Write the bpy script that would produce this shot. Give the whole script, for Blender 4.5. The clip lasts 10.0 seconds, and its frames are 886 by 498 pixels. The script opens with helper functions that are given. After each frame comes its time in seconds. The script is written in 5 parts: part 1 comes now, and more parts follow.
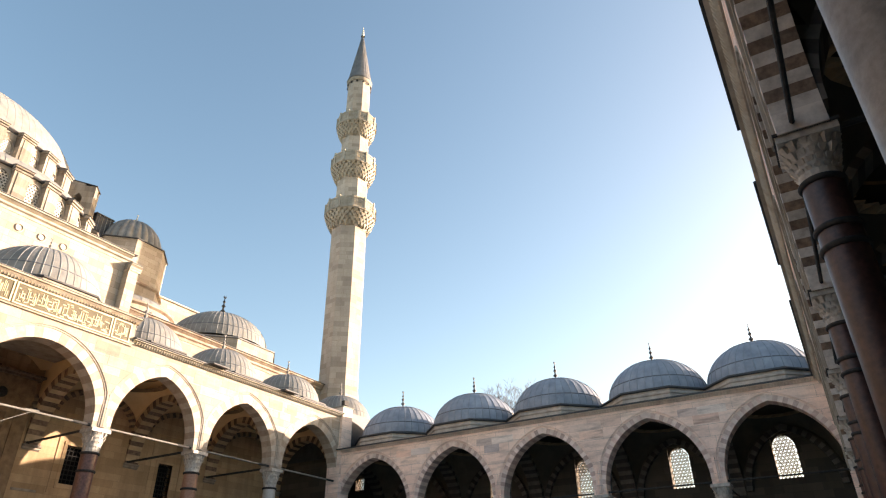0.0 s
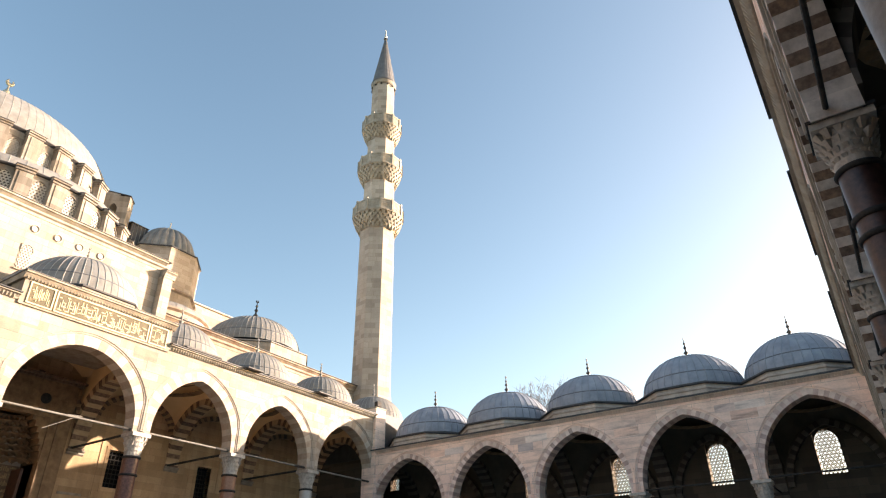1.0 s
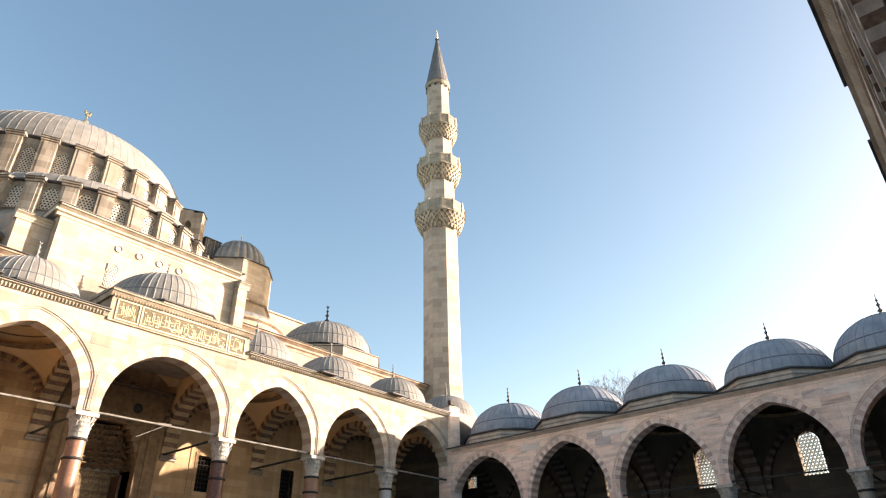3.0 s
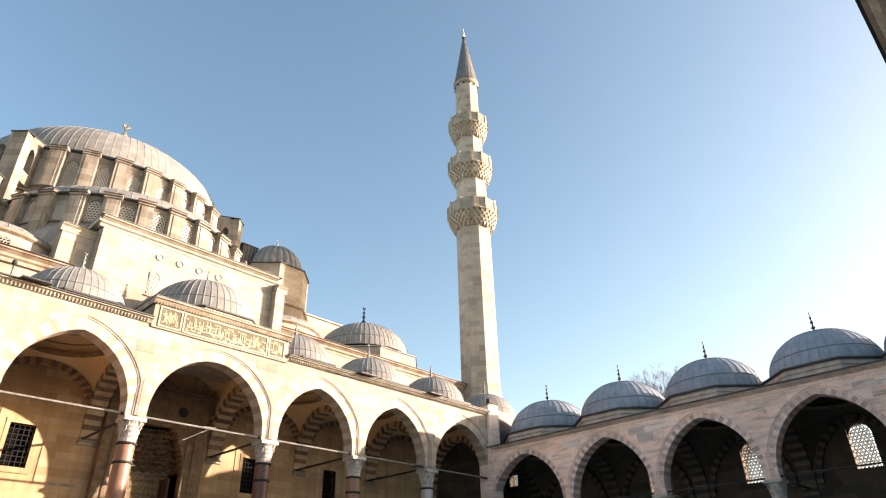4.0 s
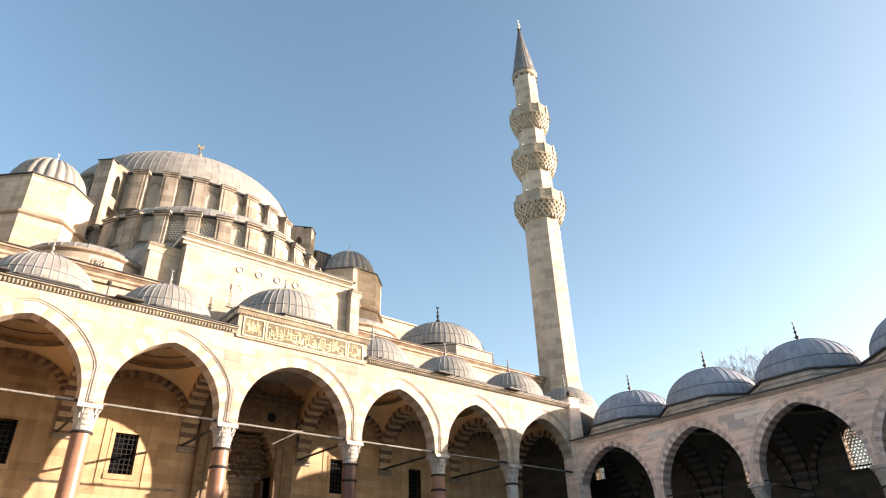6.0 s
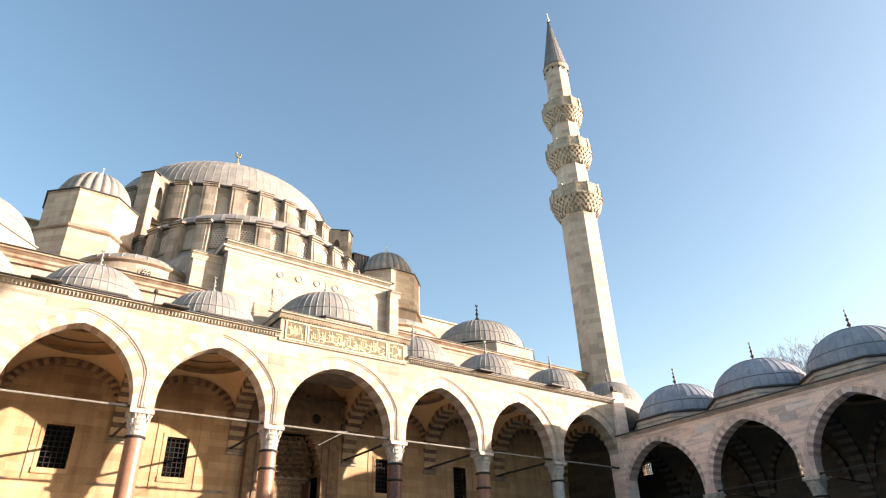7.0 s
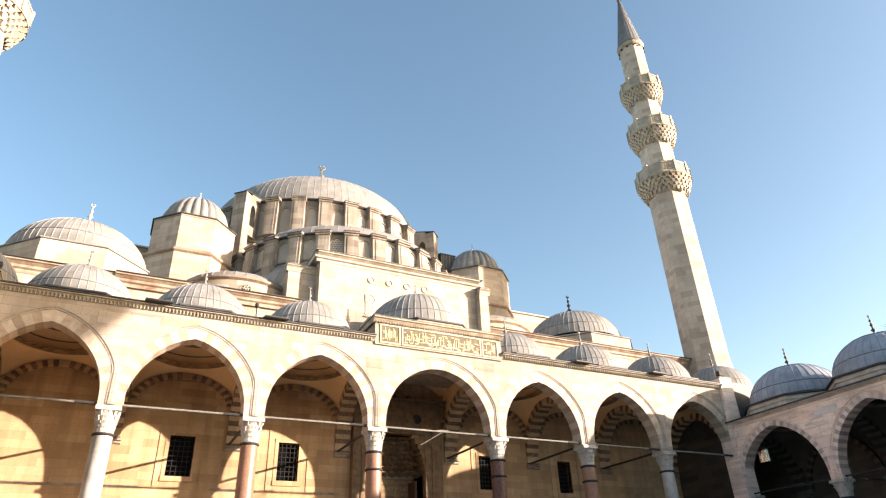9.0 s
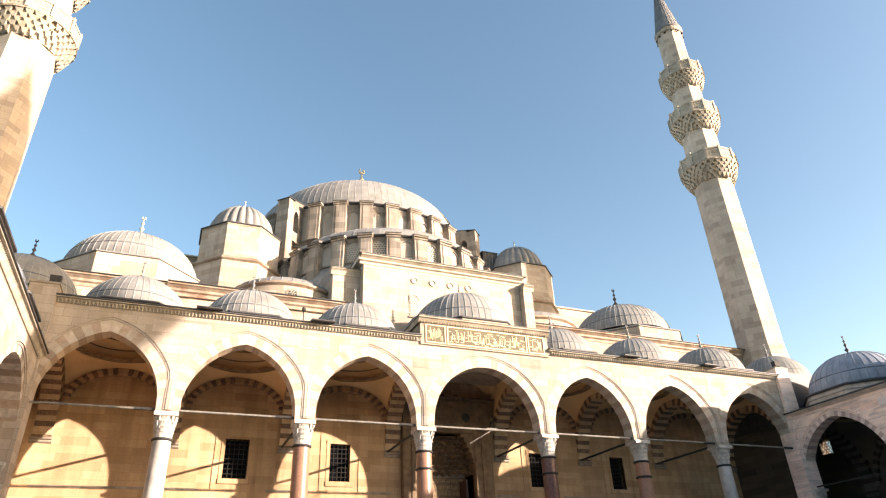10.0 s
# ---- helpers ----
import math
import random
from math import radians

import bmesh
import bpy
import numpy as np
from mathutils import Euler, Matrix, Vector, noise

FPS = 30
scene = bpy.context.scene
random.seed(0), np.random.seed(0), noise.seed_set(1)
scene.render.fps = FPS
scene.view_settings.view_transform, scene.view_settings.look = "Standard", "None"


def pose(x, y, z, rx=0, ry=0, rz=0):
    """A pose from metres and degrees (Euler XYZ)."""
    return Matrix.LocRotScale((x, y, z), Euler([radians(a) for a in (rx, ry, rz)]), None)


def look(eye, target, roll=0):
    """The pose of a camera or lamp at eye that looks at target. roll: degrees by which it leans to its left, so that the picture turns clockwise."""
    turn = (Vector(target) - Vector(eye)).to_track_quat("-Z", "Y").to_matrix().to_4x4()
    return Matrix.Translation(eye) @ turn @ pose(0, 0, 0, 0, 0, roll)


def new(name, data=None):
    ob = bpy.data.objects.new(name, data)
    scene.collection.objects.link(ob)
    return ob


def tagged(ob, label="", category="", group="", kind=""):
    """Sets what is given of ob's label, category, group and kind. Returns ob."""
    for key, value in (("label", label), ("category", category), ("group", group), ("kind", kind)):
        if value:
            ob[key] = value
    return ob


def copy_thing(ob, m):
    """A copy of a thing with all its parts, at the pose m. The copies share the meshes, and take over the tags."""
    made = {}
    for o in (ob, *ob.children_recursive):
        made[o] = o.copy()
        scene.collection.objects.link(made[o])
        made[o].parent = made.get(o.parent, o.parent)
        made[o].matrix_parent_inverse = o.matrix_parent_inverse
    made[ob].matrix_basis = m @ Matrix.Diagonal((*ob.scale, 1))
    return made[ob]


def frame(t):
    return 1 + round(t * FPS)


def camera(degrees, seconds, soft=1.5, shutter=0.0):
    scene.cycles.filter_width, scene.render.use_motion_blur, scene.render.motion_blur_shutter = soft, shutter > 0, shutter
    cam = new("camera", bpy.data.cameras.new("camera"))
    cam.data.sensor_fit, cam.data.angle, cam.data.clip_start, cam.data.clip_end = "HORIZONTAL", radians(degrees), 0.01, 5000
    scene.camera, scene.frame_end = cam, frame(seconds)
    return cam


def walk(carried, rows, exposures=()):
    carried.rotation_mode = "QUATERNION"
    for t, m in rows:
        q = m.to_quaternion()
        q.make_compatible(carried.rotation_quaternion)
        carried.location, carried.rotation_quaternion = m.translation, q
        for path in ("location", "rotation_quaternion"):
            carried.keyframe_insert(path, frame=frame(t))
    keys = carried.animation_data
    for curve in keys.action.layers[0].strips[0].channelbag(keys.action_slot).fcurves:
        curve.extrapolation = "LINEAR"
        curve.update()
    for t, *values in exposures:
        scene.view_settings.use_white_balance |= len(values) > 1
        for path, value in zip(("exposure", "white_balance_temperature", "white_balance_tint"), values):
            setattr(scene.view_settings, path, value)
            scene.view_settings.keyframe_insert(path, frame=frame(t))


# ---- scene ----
cam = camera(69.07, 10.0, soft=1.2)

# seconds, yaw, pitch and lean of the turning camera, held at eye height
PATH = (
    (0, -59.64, 29.52, -0.78),
    (0.5, -58.28, 29.54, -0.83),
    (1, -56.75, 29.53, -0.91),
    (1.5, -55.16, 29.51, -0.97),
    (2, -53.56, 29.45, -1.03),
    (2.5, -51.96, 29.43, -1.08),
    (4, -46.82, 29.39, -1.30),
    (4.5, -45.17, 29.35, -1.38),
    (5, -43.23, 29.32, -1.51),
    (5.5, -41.55, 29.29, -1.59),
    (7, -36.03, 29.23, -1.90),
    (7.5, -34.17, 29.23, -2.03),
    (8, -31.84, 29.23, -2.12),
    (8.5, -29.73, 29.22, -2.27),
    (9, -27.33, 29.23, -2.34),
    (9.5, -25.36, 29.23, -2.44),
    (10, -23.07, 29.27, -2.52),)
walk(cam, [(t, look((0, 0, 1.6), (-math.sin(radians(yaw)) * math.cos(radians(pitch)),
                                   math.cos(radians(yaw)) * math.cos(radians(pitch)),
                                   1.6 + math.sin(radians(pitch))), lean))
           for t, yaw, pitch, lean in PATH],
     exposures=[(0, 1.83, 8400, 12.5), (5, 1.81, 8150, 12), (10, 1.81, 7850, 11.5)])

# ---- light ----
TO_SUN = Vector((9.1, -7.4, 2.8)).normalized()
world = bpy.data.worlds.new("sky")
scene.world = world
world.use_nodes = True
wn = world.node_tree.nodes
sky = wn.new("ShaderNodeTexSky")
sky.sky_type = "NISHITA"
sky.sun_disc = False
sky.sun_elevation = math.asin(TO_SUN.z)
sky.sun_rotation = math.atan2(TO_SUN.x, TO_SUN.y)
sky.dust_density = 4.0
sky.air_density = 1.0
sky.altitude = 1500.0
sky.ozone_density = 1.0
wn["Background"].inputs["Strength"].default_value = 0.134
haze = wn.new("ShaderNodeMix")
haze.data_type, haze.blend_type = "RGBA", "MULTIPLY"
haze.inputs[0].default_value = 1.0
haze.inputs[7].default_value = (1.085, 1.0, 0.915, 1)
depth = wn.new("ShaderNodeHueSaturation")
depth.inputs["Saturation"].default_value = 1.22
world.node_tree.links.new(sky.outputs[0], depth.inputs["Color"])
world.node_tree.links.new(depth.outputs[0], haze.inputs[6])
world.node_tree.links.new(haze.outputs[2], wn["Background"].inputs["Color"])
sun_data = bpy.data.lights.new("sun", "SUN")
sun_data.energy = 4.6
sun_data.angle = radians(0.6)
sun_data.color = (1.0, 0.89, 0.875)
sun = new("sun", sun_data)
sun.matrix_world = look(TO_SUN * 200, (0, 0, 0))

# ---- materials ----


def shader(name, rough=0.8, metal=0.0):
    m = bpy.data.materials.new(name)
    m.use_nodes = True
    b = m.node_tree.nodes["Principled BSDF"]
    b.inputs["Roughness"].default_value = rough
    b.inputs["Metallic"].default_value = metal
    return m, m.node_tree.nodes, m.node_tree.links, b


def ramp(nodes, stops):
    r = nodes.new("ShaderNodeValToRGB")
    els = r.color_ramp.elements
    els[0].position, els[0].color = stops[0][0], (*stops[0][1], 1)
    els[1].position, els[1].color = stops[-1][0], (*stops[-1][1], 1)
    for p, c in stops[1:-1]:
        e = els.new(p)
        e.color = (*c, 1)
    return r


def noise_node(nodes, links, vector, scale, detail=6.0, rough=0.6):
    n = nodes.new("ShaderNodeTexNoise")
    n.inputs["Scale"].default_value = scale
    n.inputs["Detail"].default_value = detail
    n.inputs["Roughness"].default_value = rough
    links.new(vector, n.inputs["Vector"])
    return n


def mix_colour(nodes, links, kind, fac, a, b):
    m = nodes.new("ShaderNodeMix")
    m.data_type, m.blend_type = "RGBA", kind
    if isinstance(fac, float):
        m.inputs[0].default_value = fac
    else:
        links.new(fac, m.inputs[0])
    for sock, v in ((m.inputs[6], a), (m.inputs[7], b)):
        if isinstance(v, tuple):
            sock.default_value = (*v, 1)
        else:
            links.new(v, sock)
    return m.outputs[2]


def wall_vector(nodes, links):
    """Along the wall and up it, in metres, whichever way an upright wall faces."""
    geo = nodes.new("ShaderNodeNewGeometry")
    pos, nor = nodes.new("ShaderNodeSeparateXYZ"), nodes.new("ShaderNodeSeparateXYZ")
    links.new(geo.outputs["Position"], pos.inputs[0])
    links.new(geo.outputs["Normal"], nor.inputs[0])
    ax, ay = nodes.new("ShaderNodeMath"), nodes.new("ShaderNodeMath")
    ax.operation = ay.operation = "ABSOLUTE"
    links.new(nor.outputs[0], ax.inputs[0])
    links.new(nor.outputs[1], ay.inputs[0])
    gt = nodes.new("ShaderNodeMath")
    gt.operation = "GREATER_THAN"
    links.new(ax.outputs[0], gt.inputs[0])
    links.new(ay.outputs[0], gt.inputs[1])
    mx = nodes.new("ShaderNodeMix")
    links.new(gt.outputs[0], mx.inputs[0])
    links.new(pos.outputs[0], mx.inputs[2])
    links.new(pos.outputs[1], mx.inputs[3])
    comb = nodes.new("ShaderNodeCombineXYZ")
    links.new(mx.outputs[0], comb.inputs[0])
    links.new(pos.outputs[2], comb.inputs[1])
    return geo.outputs["Position"], comb.outputs[0]


def ashlar(name, tones, joint, block=(1.15, 0.48), streak=0.35, per_object=False, coursed=True, mortar=0.008, veins=0.0):
    """Squared stone: courses with thin joints, block-to-block tone, grain, rain streaks and stains."""
    m, n, l, b = shader(name, 0.85)
    position, along = wall_vector(n, l)
    big = noise_node(n, l, position, 0.22, 4.0)
    fine = noise_node(n, l, position, 9.0, 8.0, 0.7)
    stretch = n.new("ShaderNodeMapping")
    stretch.inputs["Scale"].default_value = (1.4, 1.4, 0.12)
    l.new(position, stretch.inputs[0])
    runs = noise_node(n, l, stretch.outputs[0], 1.1, 5.0)
    if coursed:
        br = n.new("ShaderNodeTexBrick")
        br.offset = 0.43
        br.squash, br.squash_frequency = 1.35, 3
        br.inputs["Color1"].default_value = (0, 0, 0, 1)
        br.inputs["Color2"].default_value = (1, 1, 1, 1)
        br.inputs["Mortar"].default_value = (0.5, 0.5, 0.5, 1)
        br.inputs["Scale"].default_value = 1.0
        br.inputs["Mortar Size"].default_value = mortar
        br.inputs["Mortar Smooth"].default_value = 0.2
        br.inputs["Brick Width"].default_value = block[0]
        br.inputs["Row Height"].default_value = block[1]
        l.new(along, br.inputs["Vector"])
        src, fac = br.outputs["Color"], br.outputs["Fac"]
    else:
        info = n.new("ShaderNodeObjectInfo" if per_object else "ShaderNodeNewGeometry")
        src, fac = info.outputs["Random" if per_object else "Random Per Island"], None
    tone = ramp(n, [(i / (len(tones) - 1), c) for i, c in enumerate(tones)])
    l.new(src, tone.inputs[0])
    col = tone.outputs[0]
    soft = ramp(n, [(0.3, (0.72, 0.70, 0.68)), (0.62, (1.05, 1.03, 1.0))])
    l.new(big.outputs[0], soft.inputs[0])
    col = mix_colour(n, l, "MULTIPLY", 0.8, col, soft.outputs[0])
    dirt = ramp(n, [(0.42, (1, 1, 1)), (0.74, (0.5, 0.44, 0.38))])
    l.new(runs.outputs[0], dirt.inputs[0])
    col = mix_colour(n, l, "MULTIPLY", streak, col, dirt.outputs[0])
    grain = ramp(n, [(0.25, (0.78, 0.77, 0.76)), (0.75, (1.12, 1.11, 1.1))])
    l.new(fine.outputs[0], grain.inputs[0])
    col = mix_colour(n, l, "MULTIPLY", 0.7, col, grain.outputs[0])
    if veins:
        slant = n.new("ShaderNodeMapping")
        slant.inputs["Rotation"].default_value = (0, 0, 0.6)
        slant.inputs["Scale"].default_value = (0.5, 2.6, 1.0)
        l.new(along, slant.inputs[0])
        if fac is None:
            shift = n.new("ShaderNodeVectorMath")
            shift.operation = "MULTIPLY_ADD"
            l.new(src, shift.inputs[0])
            shift.inputs[1].default_value = (40.0, 17.0, 0.0)
            l.new(slant.outputs[0], shift.inputs[2])
            slant = shift
        vein = noise_node(n, l, slant.outputs[0], 1.0, 7.0, 0.62)
        cloud = ramp(n, [(0.36, (0.60, 0.58, 0.585)), (0.5, (1.0, 0.99, 0.985)), (0.64, (1.16, 1.15, 1.15))])
        l.new(vein.outputs[0], cloud.inputs[0])
        col = mix_colour(n, l, "MULTIPLY", veins, col, cloud.outputs[0])
    if fac is not None:
        col = mix_colour(n, l, "MIX", fac, col, joint)
    l.new(col, b.inputs["Base Color"])
    bump = n.new("ShaderNodeBump")
    bump.inputs["Strength"].default_value = 0.25
    bump.inputs["Distance"].default_value = 0.02
    l.new(fine.outputs[0], bump.inputs["Height"])
    l.new(bump.outputs[0], b.inputs["Normal"])
    return m


def mottled(name, dark, light, scale=3.0, rough=0.7, metal=0.0, bump=0.15, spread=(0.35, 0.65), per_object=0.0):
    m, n, l, b = shader(name, rough, metal)
    geo = n.new("ShaderNodeNewGeometry")
    one = noise_node(n, l, geo.outputs["Position"], scale, 8.0, 0.65)
    two = noise_node(n, l, geo.outputs["Position"], scale * 0.13, 3.0)
    r = ramp(n, [(spread[0], dark), (spread[1], light)])
    l.new(one.outputs[0], r.inputs[0])
    wash = ramp(n, [(0.3, (0.75, 0.75, 0.75)), (0.7, (1.1, 1.1, 1.1))])
    l.new(two.outputs[0], wash.inputs[0])
    col = mix_colour(n, l, "MULTIPLY", 0.8, r.outputs[0], wash.outputs[0])
    if per_object:
        info = n.new("ShaderNodeObjectInfo")
        vary = ramp(n, [(0.0, (1 - per_object,) * 3), (1.0, (1 + per_object,) * 3)])
        l.new(info.outputs["Random"], vary.inputs[0])
        col = mix_colour(n, l, "MULTIPLY", 1.0, col, vary.outputs[0])
    l.new(col, b.inputs["Base Color"])
    bp = n.new("ShaderNodeBump")
    bp.inputs["Strength"].default_value = bump
    bp.inputs["Distance"].default_value = 0.02
    l.new(one.outputs[0], bp.inputs["Height"])
    l.new(bp.outputs[0], b.inputs["Normal"])
    return m


CREAM = ashlar("cream_limestone", [(0.340, 0.291, 0.239), (0.422, 0.369, 0.317), (0.474, 0.424, 0.376)], (0.20, 0.165, 0.125))
WEATHERED = ashlar("weathered_drum_limestone", [(0.205, 0.186, 0.163), (0.295, 0.27, 0.24), (0.375, 0.348, 0.312)], (0.13, 0.108, 0.085), block=(1.6, 0.66), streak=0.95, mortar=0.008)
CREAM_BLOCK = ashlar("cream_limestone_block", [(0.340, 0.286, 0.234), (0.433, 0.379, 0.328), (0.494, 0.443, 0.391)], (0.3, 0.25, 0.2),
                     per_object=True, coursed=False, veins=0.35)
CREAM_COURSE = ashlar("cream_limestone_courses", [(0.37, 0.322, 0.277), (0.475, 0.416, 0.362), (0.515, 0.455, 0.398), (0.545, 0.489, 0.434)], (0.3, 0.25, 0.2),
                      per_object=False, coursed=False, streak=0.25)
# Pale, warm tones make up for weak bounce light on the shaded walls.
GREY = ashlar("shade_lifted_marble_wall", [(0.84, 0.63, 0.54), (0.95, 0.73, 0.625), (0.97, 0.765, 0.665)], (0.3, 0.26, 0.23), block=(2.3, 0.72), streak=0.12, veins=0.6)
GREY_BLOCK = ashlar("shade_lifted_marble_block", [(0.46, 0.39, 0.38), (0.95, 0.73, 0.61), (0.66, 0.535, 0.505), (0.97, 0.765, 0.65), (0.84, 0.58, 0.475), (0.96, 0.83, 0.75), (0.54, 0.46, 0.445)], (0.3, 0.25, 0.2),
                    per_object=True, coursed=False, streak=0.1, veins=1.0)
VOUSSOIR_PALE = mottled("pale_marble", (0.37, 0.32, 0.275), (0.66, 0.595, 0.53), 3.5, per_object=0.14, spread=(0.3, 0.62))
VOUSSOIR_PINK = mottled("pink_breccia", (0.34, 0.265, 0.23), (0.50, 0.405, 0.355), 4.0, per_object=0.2)
RIB_BROWN = mottled("brown_breccia", (0.105, 0.062, 0.04), (0.25, 0.165, 0.11), 6.0, per_object=0.25)
# Pale rib stone, warmed to offset the cool skylight inside the walk.
RIB_PALE = mottled("bounce_warmed_rib_stone", (0.43, 0.31, 0.185), (0.55, 0.41, 0.26), 2.5, per_object=0.12)
FRONT_PALE = mottled("cream_arch_marble", (0.40, 0.335, 0.27), (0.53, 0.455, 0.38), 2.5, per_object=0.1)
FRONT_TAN = mottled("tan_breccia", (0.315, 0.24, 0.18), (0.415, 0.33, 0.26), 4.0, per_object=0.12)
# Inner stone, ribs and vaults of the side walks, darkened to deepen their shade.
DIM = ashlar("shade_dark_inner_stone", [(0.05, 0.04, 0.03), (0.075, 0.06, 0.045), (0.095, 0.078, 0.06)], (0.04, 0.034, 0.027))
SHADED_PALE = mottled("shade_dark_pale_marble", (0.075, 0.064, 0.052), (0.125, 0.108, 0.09), 2.5, per_object=0.15)
SHADED_BROWN = mottled("shade_dark_brown_marble", (0.024, 0.016, 0.012), (0.048, 0.034, 0.026), 2.5, per_object=0.15)
SIDE_PLASTER = mottled("shade_browned_plaster", (0.06, 0.046, 0.03), (0.105, 0.082, 0.056), 0.7, bump=0.05)
DIM_PLASTER = mottled("shade_dark_plaster", (0.032, 0.025, 0.017), (0.056, 0.045, 0.032), 0.7, bump=0.05)
# Wall stone inside the walk, tinted with the warm bounce light there.
INNER = ashlar("bounce_warmed_limestone", [(0.40, 0.27, 0.152), (0.50, 0.348, 0.205), (0.56, 0.405, 0.25)], (0.27, 0.185, 0.105), block=(1.5, 0.46), mortar=0.006, streak=0.55)
# Brown portal stone, coloured darker than INNER for the niche's shade.
PORTAL_STONE = mottled("shaded_brown_marble", (0.135, 0.082, 0.043), (0.25, 0.165, 0.092), 2.2)
DRUM_STONE = mottled("greyed_drum_stone", (0.19, 0.165, 0.14), (0.31, 0.275, 0.235), 1.6)
# Paler copy of the drum stone, lifted for the shaded side domes.
SHADE_DRUM = mottled("shade_lifted_drum_marble", (0.36, 0.305, 0.265), (0.56, 0.48, 0.42), 1.6)
CORNICE = mottled("pale_cornice_stone", (0.30, 0.26, 0.205), (0.45, 0.41, 0.345), 1.6)
TRIM = mottled("weathered_trim_stone", (0.21, 0.17, 0.125), (0.38, 0.33, 0.265), 1.6)
# Paler marble copies, lifted to offset the shade of the right arcade.
SHADE_CORNICE = mottled("shade_lifted_cornice_marble", (0.58, 0.48, 0.41), (0.80, 0.67, 0.58), 1.6)
SIDE_PALE = mottled("shade_lifted_arch_marble", (0.64, 0.50, 0.43), (0.84, 0.67, 0.585), 2.5, per_object=0.1)
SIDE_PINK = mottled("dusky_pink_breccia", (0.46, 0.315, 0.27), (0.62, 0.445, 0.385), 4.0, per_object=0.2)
# Darker copy of PORPHYRY, with the near columns' shade in its colour.
PORPHYRY_DARK = mottled("shaded_porphyry", (0.04, 0.018, 0.016), (0.085, 0.04, 0.034), 9.0, rough=0.4)
STAINED = mottled("rust_stained_cornice_stone", (0.18, 0.105, 0.07), (0.37, 0.31, 0.245), 1.1)
# Cream plaster, deepened towards orange for bounce light under the vaults.
PLASTER = mottled("bounce_warmed_cream_plaster", (0.67, 0.455, 0.235), (0.77, 0.55, 0.31), 0.7, bump=0.05)
PAINT_BAND = mottled("ochre_painted_band", (0.17, 0.105, 0.055), (0.28, 0.19, 0.105), 2.5, bump=0.05)
LEAD = mottled("grey_lead_sheet", (0.16, 0.16, 0.157), (0.245, 0.245, 0.24), 1.3, rough=0.75, per_object=0.06)
# Bluer copy of LEAD: the skylight on the shaded domes is in its colour.
LEAD_BLUE = mottled("skylit_blue_lead_sheet", (0.20, 0.23, 0.285), (0.30, 0.335, 0.39), 1.3, rough=0.6, per_object=0.08)
SPIRE_LEAD = mottled("dark_spire_lead", (0.11, 0.112, 0.118), (0.17, 0.172, 0.18), 1.3, rough=0.7)
# Darker step of the same skylit blue, for the seams.
BLUE_SEAM = mottled("skylit_blue_lead_seam", (0.155, 0.178, 0.22), (0.24, 0.27, 0.315), 2.0, rough=0.6)
SEAM_DARK = mottled("shadowy_lead_seam", (0.09, 0.1, 0.12), (0.15, 0.165, 0.19), 2.0, rough=0.7)
# Paler than LEAD, so the seams look as if they catch the sun.
LEAD_SEAM = mottled("sunlit_lead_seam", (0.25, 0.25, 0.242), (0.37, 0.37, 0.36), 2.0, rough=0.7)
# Blacker than IRON: the shade of the window recess is put into the bars.
BAR_IRON = mottled("shade_black_iron", (0.006, 0.0055, 0.005), (0.016, 0.0145, 0.013), 8.0, rough=0.85)
LEAD_DARK = mottled("dark_lead_flashing", (0.025, 0.025, 0.028), (0.055, 0.056, 0.06), 2.0, rough=0.6)
PORPHYRY = mottled("red_porphyry", (0.085, 0.036, 0.029), (0.17, 0.08, 0.065), 9.0, rough=0.35)
GRANITE_PINK = mottled("pink_granite", (0.26, 0.13, 0.08), (0.36, 0.20, 0.135), 12.0, rough=0.4)
GRANITE_GREY = mottled("grey_granite", (0.24, 0.205, 0.17), (0.36, 0.315, 0.265), 12.0, rough=0.45)
MARBLE = mottled("white_marble", (0.36, 0.34, 0.31), (0.52, 0.50, 0.46), 2.0, rough=0.45)
CAPITAL = mottled("carved_white_marble", (0.33, 0.30, 0.26), (0.58, 0.54, 0.48), 5.0, rough=0.6)
IRON = mottled("dark_wrought_iron", (0.014, 0.013, 0.012), (0.04, 0.036, 0.033), 8.0, rough=0.8, metal=0.0)
ROD = mottled("painted_iron_rod", (0.14, 0.13, 0.115), (0.25, 0.235, 0.205), 5.0, rough=0.5)
GOLD = mottled("worn_gilded_copper", (0.50, 0.45, 0.35), (0.68, 0.63, 0.52), 6.0, rough=0.5, metal=0.5)
DULL_GILT = mottled("dulled_gilt_lettering", (0.27, 0.185, 0.085), (0.44, 0.32, 0.165), 5.0, rough=0.5)
GILT = mottled("gilt_stone_lettering", (0.46, 0.385, 0.24), (0.60, 0.52, 0.35), 5.0, rough=0.5)
PANEL = mottled("olive_panel_ground", (0.075, 0.06, 0.03), (0.13, 0.105, 0.058), 4.0)
GRILLE = mottled("white_plaster_lattice", (0.55, 0.52, 0.47), (0.70, 0.67, 0.61), 4.0)
LATTICE_DIM = mottled("browned_plaster_lattice", (0.30, 0.225, 0.15), (0.46, 0.37, 0.265), 4.0)
WOOD = mottled("dark_walnut", (0.04, 0.016, 0.01), (0.10, 0.042, 0.026), 6.0, rough=0.5)
PAVING = mottled("worn_marble_paving", (0.46, 0.425, 0.375), (0.60, 0.56, 0.50), 0.8)
BARK = mottled("bare_bark", (0.06, 0.046, 0.046), (0.105, 0.082, 0.082), 6.0)
EARTH = mottled("dry_ground", (0.10, 0.10, 0.06), (0.20, 0.18, 0.12), 0.4)
pane_mat, _n, _l, _b = shader("dark_window_glass", 0.35)
_b.inputs["Base Color"].default_value = (0.006, 0.006, 0.007, 1)
